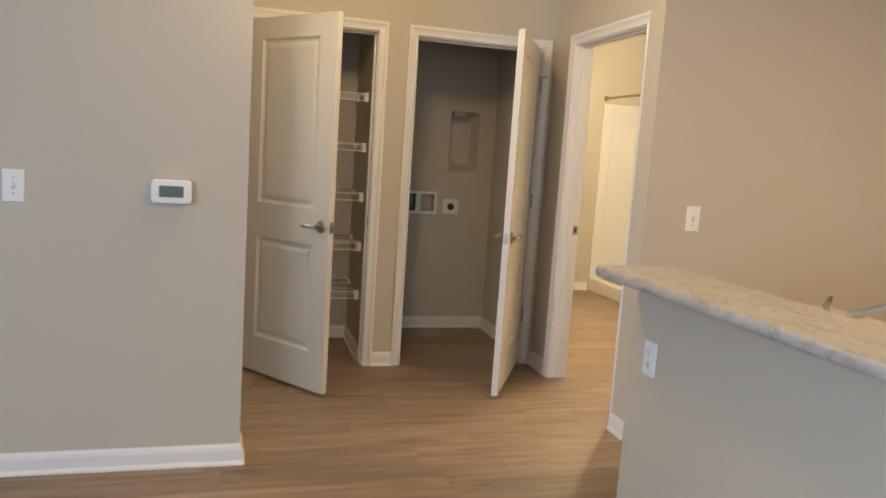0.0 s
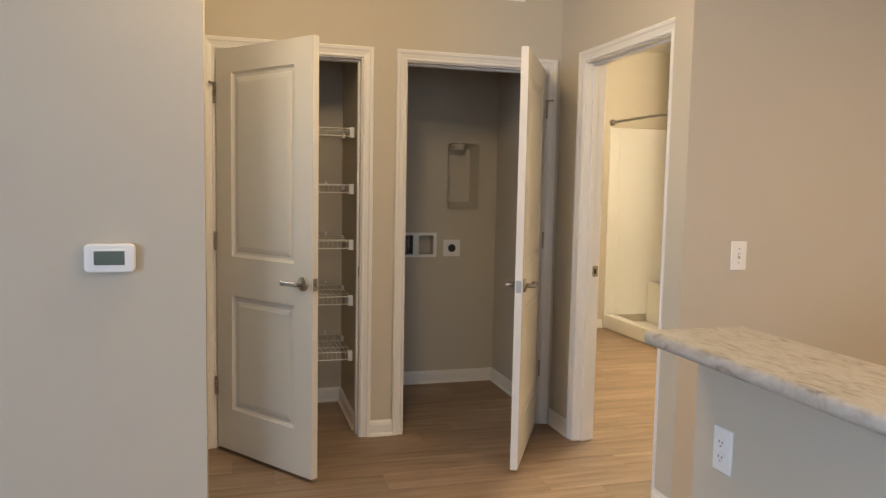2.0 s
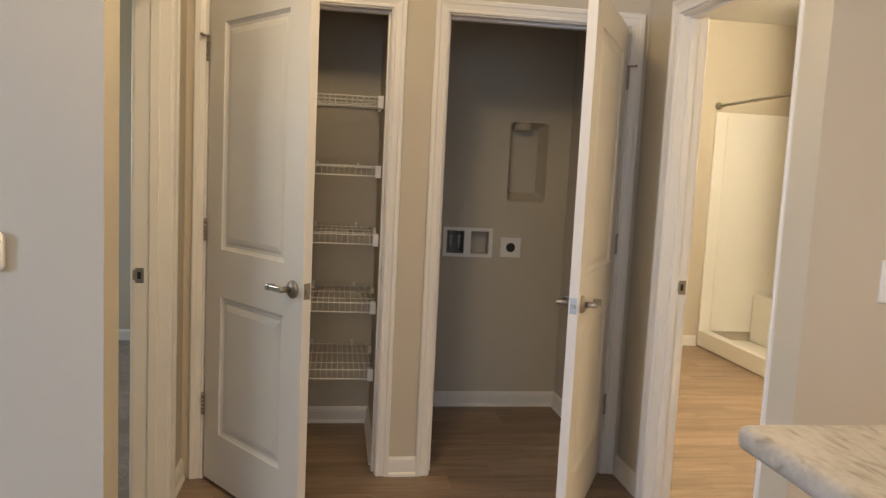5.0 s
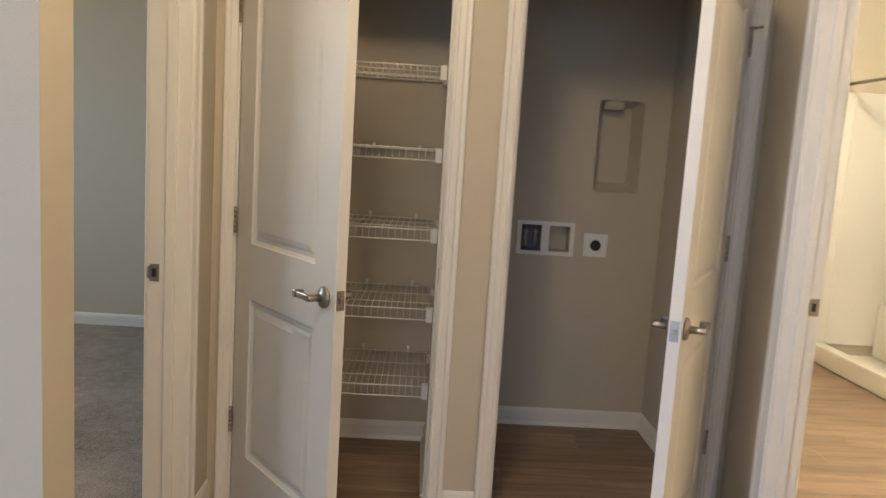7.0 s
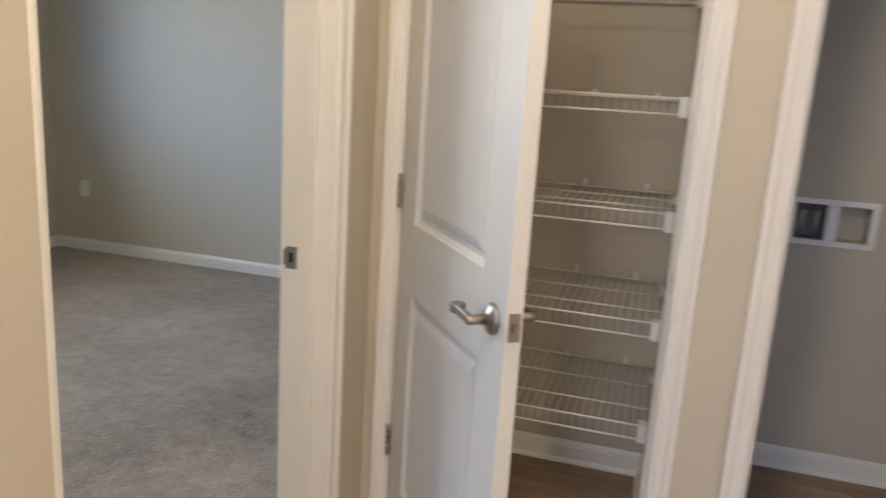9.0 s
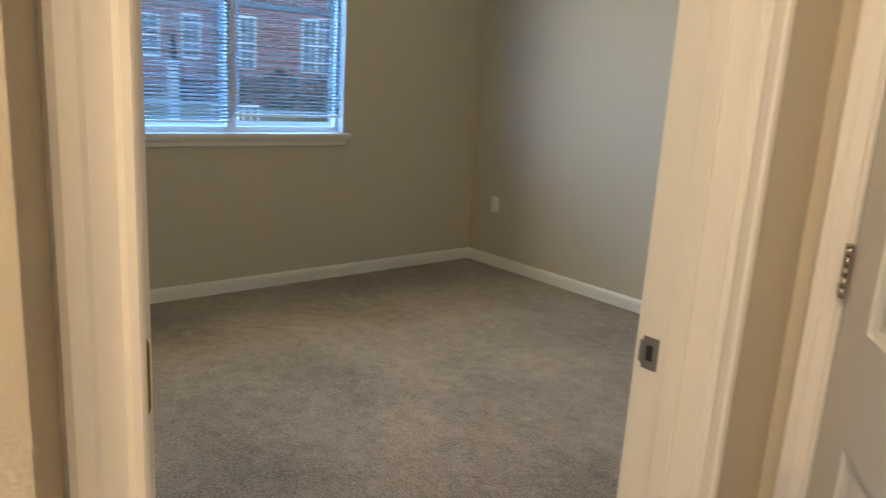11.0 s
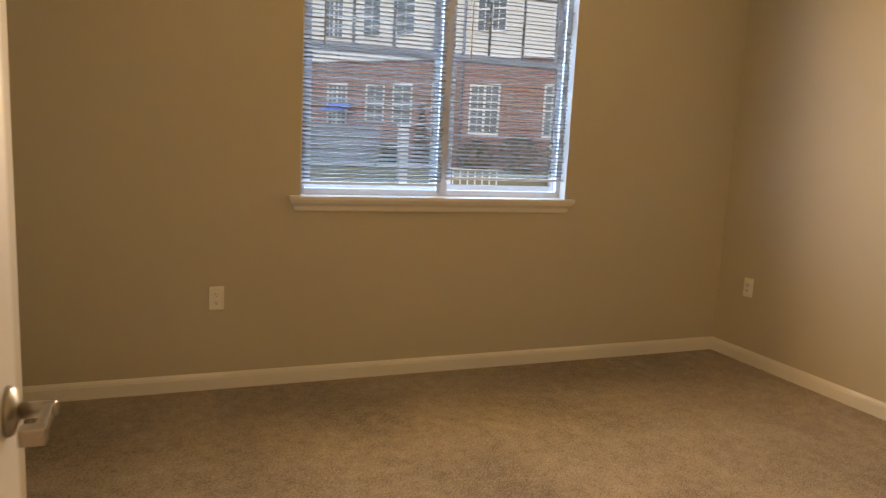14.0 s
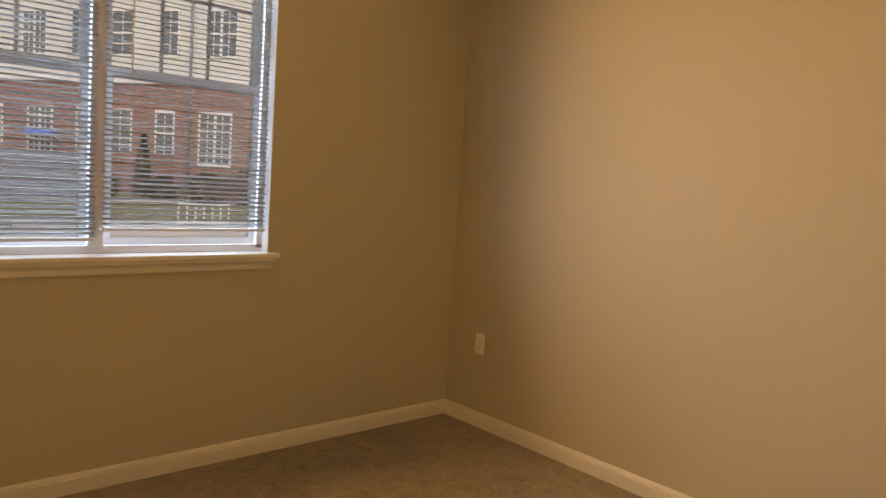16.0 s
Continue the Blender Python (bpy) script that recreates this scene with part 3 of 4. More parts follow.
def strike(x, y, z, axis, out, label="satin nickel strike plate let into the door lining"):
    """A strike plate on a lining: its face looks out along the axis."""
    m = Matrix.Translation((x, y, z)) @ Euler((0, 0, {("y", -1): 0, ("y", 1): math.pi, ("x", 1): math.pi / 2, ("x", -1): -math.pi / 2}[axis, out])).to_matrix().to_4x4()
    s = thing("strike_plate", label, "strike plate", m, "strike plates")
    bm = bmesh.new()
    rings = [[bm.verts.new((x, y, z)) for x, z in ((-w0, -h), (w1, -h), (w1, h), (-w0, h))] for w0, w1, h, y in ((0.014, 0.017, 0.029, 0.0), (0.014, 0.017, 0.029, -0.002), (0.007, 0.007, 0.014, -0.002), (0.007, 0.007, 0.014, 0.0))]
    for p, q in zip(rings, rings[1:] + rings[:1]):
        for k in range(4):
            bm.faces.new((p[k], p[(k + 1) % 4], q[(k + 1) % 4], q[k]))
    plate = part("plate", bm, NICKEL, s)
    bm = bmesh.new()
    curve = [[bm.verts.new((-0.0142 - 0.011 * u, -0.002 + 0.006 * u * u, z)) for u in (0, 0.35, 0.7, 1.0)] + [bm.verts.new((-0.0142 - 0.011 * u, -0.0005 + 0.006 * u * u, z)) for u in (1.0, 0.7, 0.35, 0)] for z in (-0.020, 0.020)]
    for k in range(8):
        bm.faces.new((curve[0][k], curve[0][(k + 1) % 8], curve[1][(k + 1) % 8], curve[1][k]))
    for c in curve:
        bm.faces.new(c)
    part("lip", bm, NICKEL, plate)
    part("latch_hole", boxes(((-0.007, -0.0009, -0.014), (0.007, -0.0004, 0.014))), DARK, s)


strike(0.545, 4.4948, 0.922, "y", -1)
strike(2.724, 4.4398, 0.940, "y", -1)
strike(1.4888, CW + 0.026, 0.915, "x", -1)
strike(1.7392, CW + 0.026, 0.915, "x", 1)

# ---- pantry shelves ----


shelf_wire = {}


def wire_shelf(z):
    s = thing("wire_shelf", "white vinyl-coated wire pantry shelf", "shelf", pose(0, 0, z), "pantry shelves")
    x0, x1, y0, y1 = 0.668, 1.478, 4.93, 5.455
    for y, r, dz in ((y0, 0.0032, 0.0), (y0 - 0.004, 0.0032, -0.042), (y0 + 0.14, 0.003, -0.004), (y0 + 0.33, 0.003, -0.004), (y1, 0.0032, -0.004)):
        part("rod", tube([(x0, y, dz), (x1, y, dz)], r, 6), WIRE, s)
    n = 32
    for k in range(n):
        x = x0 + 0.014 + (x1 - x0 - 0.028) * k / (n - 1)
        if "wire" not in shelf_wire:
            shelf_wire["wire"] = mesh_of("wire", tube([(0, y0 - 0.006, -0.042), (0, y0 - 0.004, 0.002), (0, y0 + 0.004, 0.004), (0, y1, 0.0)], 0.0015, 5), WIRE)
        o = new("wire", shelf_wire["wire"])
        o.parent, o.location = s, (x, 0, 0)
    for x in (x0, x1):
        a, b = sorted((x, x + (-0.026 if x == x1 else 0.026)))
        part("end_bracket", boxes(((a, y0 - 0.012, -0.050), (b, y0 + 0.030, 0.006)), bevel=0.002), PLASTIC, s, "white plastic end bracket")
        part("wall_block", boxes(((x - 0.004 if x == x1 else x, y1 - 0.10, -0.028), (x + 0.012 if x == x1 else x + 0.008, y1 - 0.04, 0.0)), bevel=0.002), PLASTIC, s)
    for k in range(4):
        x = x0 + 0.09 + 0.21 * k
        part("wall_clip", boxes(((x - 0.006, y1 - 0.004, -0.008), (x + 0.006, 5.475, 0.018)), bevel=0.002), PLASTIC, s)
    return s


for z in (1.692, 1.381, 1.070, 0.755, 0.440):
    wire_shelf(z)

# ---- laundry fittings ----
LB = 5.765


def laundry_box():
    b = thing("laundry_outlet_box", "white recessed laundry valve and drain box in the wall", "outlet box", pose(2.046, LB, 0.977))
    bm = bmesh.new()
    w, h = 0.146, 0.086
    for lo, hi in (((-w, -0.006, -h), (w, 0, -h + 0.020)), ((-w, -0.006, h - 0.020), (w, 0, h)), ((-w, -0.006, -h + 0.020), (-w + 0.022, 0, h - 0.020)),
                   ((w - 0.022, -0.006, -h + 0.020), (w, 0, h - 0.020)), ((-0.022, -0.006, -h + 0.020), (0.018, 0, h - 0.020))):
        box_into(bm, lo, hi, 0.0015)
    part("face_frame", bm, PLASTIC, b)
    for a, c, mat, nm in ((-0.124, -0.022, BOXGREY, "valve_recess"), (0.018, 0.124, PAINT, "drain_recess")):
        z0, z1, d, e = -h + 0.020, h - 0.020, 0.075, 0.003
        part(nm, boxes(((a, d, z0), (c, d + e, z1)), ((a, 0.0, z0), (a + e, d, z1)), ((c - e, 0.0, z0), (c, d, z1)), ((a + e, 0.0, z0), (c - e, d, z0 + e)), ((a + e, 0.0, z1 - e), (c - e, d, z1))), mat, b)
    for x in (-0.098, -0.048):
        bm = tube([(x, 0.026, 0.064), (x, 0.026, -0.005), (x, 0.030, -0.045)], [0.006, 0.008, 0.006], 10)
        tube_into(bm, [(x - 0.012, 0.020, 0.035), (x + 0.012, 0.020, 0.035)], 0.007, 10)
        part("valve", bm, HOSE, b, "small metal washer valve")
    return b


laundry_box()


def cover(name, label, category, m, w, h, mat=None):
    c = thing(name, label, category, m)
    bm = rounded_plate(w, h, 0.004, -0.006, 0.0, 0.003, 3)
    part("plate", bm, mat or PLASTIC, c)
    return c


dr = cover("dryer_outlet", "white dryer outlet cover with a black round socket", "outlet", pose(2.302, LB, 0.955), 0.122, 0.118)
part("socket", lathe([(0.027, 0), (0.027, 0.004), (0.022, 0.005), (0.020, 0.0015)], pose(0, -0.0058, 0, 90), 20), DARK, dr, "black round socket")


def duplex(m, label="white duplex outlet with screwed cover plate on the wall"):
    o = cover("wall_outlet", label, "outlet", m, 0.072, 0.117)
    for dz in (-0.0195, 0.0195):
        bm = lathe([(0.017, 0), (0.017, 0.003), (0.0155, 0.0038)], pose(0, -0.0058, dz, 90), 18)
        for v in bm.verts:
            v.co.z = dz + max(-0.0135, min(0.0135, v.co.z - dz))
        r = part("receptacle", bm, PLASTIC, o)
        for dx, hh in ((-0.0065, 0.004), (0.0065, 0.0034)):
            part("slot", boxes(((dx - 0.0012, -0.0102, dz + 0.002 - hh), (dx + 0.0012, -0.0095, dz + 0.002 + hh))), DARK, r)
        part("ground_hole", lathe([(0.0024, 0), (0.0024, 0.0007)], pose(0, -0.0095, dz - 0.0085, 90), 10), DARK, r)
    part("screw", lathe([(0.003, 0), (0.0025, 0.001)], pose(0, -0.006, 0, 90), 10), PLASTIC, o)
    return o


duplex(pose(2.05, 2.424, 0.720, 0, 0, -90), "white duplex outlet on the painted bar wall")
duplex(pose(BWX, 4.166, 0.468, 0, 0, 90), "white duplex outlet below the bedroom window wall's baseboard line")
duplex(pose(-2.655, BNY, 0.472), "white duplex outlet on the bedroom wall beside the corner")


def toggle(m, label):
    o = cover("light_switch", label, "light switch", m, 0.075, 0.122)
    # the slot's shade is painted as a grey patch on the plate
    bm = boxes(((-0.0058, -0.0068, -0.0125), (0.0058, -0.005, 0.0125)))
    part("toggle_slot", bm, CORD, o, "grey patch round the toggle for the slot's shade")
    part("toggle", boxes(((-0.0045, -0.019, -0.001), (0.0045, -0.006, 0.008)), bevel=0.0015), PLASTIC, o, "white toggle")
    for dz in (-0.030, 0.030):
        part("screw", lathe([(0.0034, 0), (0.0026, 0.0012)], pose(0, -0.006, dz, 90), 10), NICKEL, o)


toggle(pose(-0.097, 3.385, 1.132), "white toggle light switch plate on the thermostat wall")
toggle(pose(2.866, 3.455, 1.118), "white toggle light switch plate on the tan kitchen wall")


def thermostat():
    t = thing("thermostat", "white digital thermostat with a grey screen on the wall", "thermostat", pose(0.458, 3.385, 1.137))
    part("back_plate", boxes(((-0.066, -0.008, -0.036), (0.066, 0, 0.036)), bevel=0.003), PLASTIC, t)
    bm = rounded_plate(0.150, 0.092, 0.016, -0.030, -0.006, 0.006)
    part("case", bm, PLASTIC, t)
    part("screen_bezel", rounded_plate(0.102, 0.056, 0.004, -0.0318, -0.029, 0.001), PLASTIC, t)
    part("screen", boxes(((-0.045, -0.0325, -0.021), (0.045, -0.0316, 0.023))), LCD, t, "grey-green liquid crystal screen")


thermostat()


def vent_box():
    """A recess sunk into the laundry wall with a round duct stub at its top."""
    v = thing("dryer_vent_box", "greige recessed dryer vent box with a round duct stub", "vent box", pose(2.377, LB, 1.454))
    w, h, d = 0.115, 0.232, 0.11
    bm = bmesh.new()
    rings = []
    for inset, y in ((-0.012, -0.002), (0.0, -0.004), (0.004, 0.0), (0.010, 0.03), (0.034, d)):
        ring = []
        r = 0.022
        for cx, cz, a0 in ((w - inset - r, h - inset - r, 0), (-w + inset + r, h - inset - r, 90), (-w + inset + r, -h + inset * 1.6 + r, 180), (w - inset - r, -h + inset * 1.6 + r, 270)):
            for k in range(5):
                a = radians(a0 + 22.5 * k)
                ring.append(bm.verts.new((cx + r * math.cos(a), y, cz + r * math.sin(a))))
        rings.append(ring)
    n = len(rings[0])
    for a, b in zip(rings, rings[1:]):
        for k in range(n):
            bm.faces.new((a[k], a[(k + 1) % n], b[(k + 1) % n], b[k]))
    bm.faces.new(rings[-1])
    part("tray", bm, PAINT, v)
    bm = lathe([(0.051, -0.045), (0.051, 0.0), (0.048, 0.0), (0.046, -0.0445)], pose(-0.028, 0.050, h - 0.004), 28)
    part("duct_stub", bm, PAINT, v, "short round duct stub")


vent_box()


def return_grille():
    g = thing("air_return_grille", "white louvred air return grille high on the closet wall", "vent grille", pose(2.167, CW, 2.56))
    w, h, e = 0.235, 0.145, 0.026
    bm = bmesh.new()
    for lo, hi in (((-w, -0.008, -h), (w, 0, -h + e)), ((-w, -0.008, h - e), (w, 0, h)), ((-w, -0.008, -h + e), (-w + e, 0, h - e)), ((w - e, -0.008, -h + e), (w, 0, h - e)), ((-0.006, -0.007, -h + e), (0.006, 0, h - e))):
        box_into(bm, lo, hi, 0.002)
    part("frame", bm, PLASTIC, g)
    # near-black sheet on the closed wall paints the dark of the duct
    part("duct_shade", boxes(((-w + e, -0.001, -h + e), (w - e, 0, h - e))), DARK, g)
    slat = None
    for k in range(18):
        z = -h + e + 0.006 + k * 0.0136
        for x in (-(w - e + 0.006) / 2, (w - e + 0.006) / 2):
            if slat is None:
                bm = boxes(((-(w - e - 0.006) / 2, -0.006, -0.001), ((w - e - 0.006) / 2, 0.0, 0.001)))
                bmesh.ops.rotate(bm, verts=bm.verts, matrix=Matrix.Rotation(radians(35), 3, "X"))
                slat = mesh_of("slat", bm, PLASTIC)
            o = new("slat", slat)
            o.parent, o.location = g, (x, -0.001, z)


return_grille()

# ---- kitchen side of the bar ----
cab = thing("sink_cabinet", "dark wood base cabinet behind the bar", "cabinet", pose(0, 0, 0))
part("body", boxes(((2.168, -0.6, 0.10), (2.70, 2.40, 0.87))), CABINET, cab)
part("toe_kick", boxes(((2.168, -0.6, 0.0), (2.64, 2.40, 0.10))), DARK, cab)
for k in range(6):
    y = -0.59 + 0.5 * k
    d = part("door", boxes(((2.70, y, 0.13), (2.718, y + 0.48, 0.85)), bevel=0.003), CABINET, cab)
    part("handle", tube([(2.718, y + 0.43, 0.70), (2.742, y + 0.43, 0.71), (2.742, y + 0.43, 0.79), (2.718, y + 0.43, 0.80)], 0.004, 8), NICKEL, d)
worktop = part("worktop", rounded_slab((2.168, -0.62, 0.872), (2.735, 2.42, 0.908), 0.008, 3), LAMINATE)
tagged(worktop, "pale stone-look laminate kitchen worktop behind the bar", "worktop")


def faucet():
    f = thing("kitchen_faucet", "chrome single-lever kitchen faucet behind the bar", "faucet", pose(2.30, 1.93, 0.905))
    part("base", lathe([(0.030, 0), (0.030, 0.006), (0.024, 0.014), (0.022, 0.070), (0.019, 0.078)]), CHROME, f)
    part("spout", tube([(0, 0, 0.045), (0.03, -0.03, 0.085), (0.08, -0.07, 0.115), (0.13, -0.11, 0.128), (0.17, -0.14, 0.126), (0.20, -0.165, 0.118)], [0.014, 0.0125, 0.011, 0.0105, 0.0105, 0.011], 12), CHROME, f)
    part("aerator", lathe([(0.0125, -0.030), (0.0135, -0.028), (0.0135, 0.0)], pose(0.20, -0.165, 0.122), 14), CHROME, f)
    part("lever", tube([(0, 0, 0.06), (0.0, 0.03, 0.07), (0.012, 0.055, 0.092), (0.045, 0.075, 0.112)], [0.011, 0.009, 0.0085, 0.007], 10), CHROME, f)


faucet()


# unseen fixture, its form assumed, added above each ceiling lamp
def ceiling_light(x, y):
    c = thing("ceiling_light", "assumed flush ceiling light with a lit bowl, out of view", "ceiling light", pose(x, y, H), "flush ceiling lights")
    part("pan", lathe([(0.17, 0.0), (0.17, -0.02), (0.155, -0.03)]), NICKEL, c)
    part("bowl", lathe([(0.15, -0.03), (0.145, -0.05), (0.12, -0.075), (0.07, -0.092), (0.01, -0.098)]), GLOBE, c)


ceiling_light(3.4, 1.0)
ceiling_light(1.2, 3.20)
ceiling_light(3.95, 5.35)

# ---- shower ----


def shower():
    s = thing("shower_surround", "white acrylic shower surround with a low curb and moulded seat", "shower", pose(0, 0, 0))
    x0, x1, y0, y1 = 4.392, 5.30, 6.23, 7.415
    part("pan", boxes(((x0 + 0.09, y0, 0.006), (x1, y1, 0.05))), ACRYLIC, s)
    part("curb", boxes(((x0, y0, 0.006), (x0 + 0.09, y1, 0.145)), bevel=0.012), ACRYLIC, s, "low white curb")
    part("back_panel", boxes(((x1 - 0.02, y0, 0.05), (x1, y1, 1.99)), bevel=0.004), ACRYLIC, s)
    part("end_panel", boxes(((x0 + 0.002, y1 - 0.022, 0.13), (x1 - 0.02, y1, 1.99)), bevel=0.006), ACRYLIC, s)
    part("end_panel", boxes(((x0 + 0.002, y0, 0.13), (x1 - 0.02, y0 + 0.022, 1.99)), bevel=0.006), ACRYLIC, s)
    bm = bmesh.new()
    box_into(bm, (4.86, y1 - 0.33, 0.05), (x1 - 0.02, y1 - 0.022, 0.468), 0.025)
    part("seat", bm, ACRYLIC, s, "moulded corner seat")
    part("soap_ledge", boxes(((5.03, y1 - 0.20, 1.205), (x1 - 0.02, y1 - 0.022, 1.235)), bevel=0.010), ACRYLIC, s, "small moulded soap ledge")
    part("rib", boxes(((x0 + 0.10, y1 - 0.030, 0.14), (x0 + 0.13, y1 - 0.020, 1.95)), bevel=0.004), ACRYLIC, s)


shower()
rod = thing("shower_curtain_rod", "satin metal shower curtain rod with round end flanges", "curtain rod", pose(0, 0, 2.04))
part("rod", tube([(4.42, 6.23, 0), (4.42, 7.418, 0)], 0.0125, 12), NICKEL, rod)
for y, d in ((7.42, 90), (6.225, -90)):
    part("flange", lathe([(0.032, 0.0), (0.032, 0.008), (0.018, 0.02), (0.014, 0.03)], pose(4.42, y, 0, d), 18), NICKEL, rod)

# ---- bedroom window ----
WY0, WY1, WZ0, WZ1 = 4.567, 6.100, 0.967, 2.49
SX = BWX - 0.105
structure("window_reveal", boxes(((BWX - 0.14, WY0, WZ0), (BWX, WY0 + 0.004, WZ1)), ((BWX - 0.14, WY1 - 0.004, WZ0), (BWX, WY1, WZ1)), ((BWX - 0.14, WY0 + 0.004, WZ1 - 0.004), (BWX, WY1 - 0.004, WZ1))), TRIM, "white painted window reveal", "window")


def window():
    w = thing("window_1", "white vinyl double single-hung window with grids in the upper sashes", "window")
    tagged(w, kind="structure")
    bm = bmesh.new()
    f = 0.034
    a, b = SX - 0.03, SX + 0.045
    for lo, hi in (((a, WY0, WZ0 + 0.012), (b, WY1, WZ0 + 0.012 + f)), ((a, WY0, WZ1 - f), (b, WY1, WZ1)), ((a, WY0 + 0.004, WZ0 + 0.03), (b, WY0 + f, WZ1)), ((a, WY1 - f, WZ0 + 0.03), (b, WY1 - 0.004, WZ1)),
                   ((a, 5.318, WZ0 + 0.03), (b + 0.004, 5.382, WZ1))):
        box_into(bm, lo, hi, 0.003)
    part("window_frame", bm, VINYL, w)
    mid = 1.724
    for y0, y1 in ((WY0 + f, 5.318), (5.382, WY1 - f)):
        for z0, z1, x, grid in ((WZ0 + 0.012 + f, mid + 0.018, SX + 0.012, False), (mid - 0.018, WZ1 - f, SX - 0.016, True)):
            s = 0.03
            bm = bmesh.new()
            for lo, hi in (((x - 0.012, y0, z0), (x + 0.012, y1, z0 + s)), ((x - 0.012, y0, z1 - s), (x + 0.012, y1, z1)), ((x - 0.012, y0, z0 + s), (x + 0.012, y0 + s, z1 - s)), ((x - 0.012, y1 - s, z0 + s), (x + 0.012, y1, z1 - s))):
                box_into(bm, lo, hi, 0.002)
            sash = part("sash", bm, VINYL, w)
            g = part("pane", boxes(((x - 0.002, y0 + s, z0 + s), (x + 0.002, y1 - s, z1 - s))), GLASS, sash)
            g.visible_shadow = False
            if grid:
                bm = bmesh.new()
                for k in (1, 2):
                    y = y0 + s + (y1 - y0 - 2 * s) * k / 3
                    box_into(bm, (x - 0.008, y - 0.008, z0 + s), (x - 0.003, y + 0.008, z1 - s))
                zz = (z0 + z1) / 2
                box_into(bm, (x - 0.0085, y0 + s, zz - 0.008), (x - 0.0035, y1 - s, zz + 0.008))
                part("muntin", bm, VINYL, sash)


window()
stool = thing("window_sill", "white painted window stool and moulded apron", "window sill")
tagged(stool, kind="structure")
part("stool", boxes(((BWX - 0.105, WY0, WZ0 - 0.012), (BWX, WY1, WZ0 + 0.012)), ((BWX, WY0 - 0.060, WZ0 - 0.012), (BWX + 0.045, WY1 + 0.042, WZ0 + 0.012)), bevel=0.006), TRIM, stool)
bm = bmesh.new()
prof = [(0.0, 0.0), (0.036, 0.0), (0.034, -0.012), (0.022, -0.022), (0.017, -0.030), (0.015, -0.048), (0.010, -0.055), (0.0, -0.055)]
ends = [[bm.verts.new((BWX + w, y + s * (w - 0.036), WZ0 - 0.012 + z)) for w, z in prof] for y, s in ((WY0 - 0.052, -1), (WY1 + 0.034, 1))]
for k in range(len(prof) - 1):
    bm.faces.new((ends[0][k], ends[0][k + 1], ends[1][k + 1], ends[1][k]))
for e in ends:
    bm.faces.new(e)
part("apron", bm, TRIM, stool)


def blind(y0, y1, bottom, wand, tilt):
    b = thing("mini_blind", "white slatted mini blind hanging in the window, slats open", "blind", group="window blinds")
    x = BWX - 0.035
    top = WZ1 - 0.006
    part("head_rail", boxes(((x - 0.015, y0, top - 0.03), (x + 0.015, y1, top)), bevel=0.002), SLAT, b)
    part("bottom_rail", boxes(((x - 0.013, y0, bottom), (x + 0.013, y1, bottom + 0.014)), bevel=0.004), SLAT, b)
    bm = bmesh.new()
    rows = []
    for k in range(5):
        u = -0.0125 + 0.025 * k / 4
        c = 0.0022 * (1 - (u / 0.0125) ** 2)
        rows.append([bm.verts.new((u, v, c)) for v in (y0 + 0.002, y1 - 0.002)])
    for r, s in zip(rows, rows[1:]):
        bm.faces.new((r[0], r[1], s[1], s[0])).smooth = True
    bmesh.ops.solidify(bm, geom=list(bm.faces), thickness=0.0005)
    me = mesh_of("slat", bm, SLAT)
    n = int((top - 0.04 - bottom - 0.014) / 0.0212)
    for k in range(n):
        o = new("slat", me)
        o.parent = b
        o.matrix_basis = pose(x, 0, bottom + 0.030 + 0.0212 * k, 0, tilt + random.uniform(-3, 3), random.uniform(-0.12, 0.12))
    for f in (0.14, 0.5, 0.86):
        y = y0 + (y1 - y0) * f
        bm = tube([(x - 0.0135, y, bottom + 0.01), (x - 0.0135, y, top - 0.03)], 0.0007, 4)
        tube_into(bm, [(x + 0.0135, y, bottom + 0.01), (x + 0.0135, y, top - 0.03)], 0.0007, 4)
        part("ladder_cord", bm, CORD, b)
    y = y0 + wand
    part("tilt_wand", tube([(x + 0.022, y, top - 0.02), (x + 0.024, y, 1.72)], 0.004, 6), CORD, b, "clear plastic tilt wand")


blind(WY0 + 0.008, 5.338, 1.034, 0.10, 27)
blind(5.362, WY1 - 0.010, 1.074, 0.10, 19)

# ---- outdoors ----
structure("ground", boxes(((-600, -600, -0.55), (600, 600, -0.35))), GRASS, "winter lawn reaching to the distance", "ground")
structure("road", boxes(((-15.5, -80, -0.35), (-9.0, 120, -0.335))), ASPHALT, "grey asphalt drive outside the window", "road")
structure("pavement", boxes(((-17.2, -80, -0.35), (-15.7, 120, -0.22))), CONCRETE, "pale concrete pavement beside the drive", "pavement")
structure("kerb", boxes(((-15.7, -80, -0.35), (-15.5, 120, -0.20)), bevel=0.02), CONCRETE, "concrete kerb between drive and pavement", "kerb")
structure("path", boxes(((-23.4, -30, 0.15), (-21.4, 13.5, 0.16)), ((-19.4, 8, -0.35), (-17.6, 40, -0.21))), CONCRETE, "pale concrete path across the lawn", "pavement")
structure("bank", boxes(((-60, -80, -0.35), (-19.5, 120, 0.15))), GRASS, "raised lawn in front of the brick building", "ground")


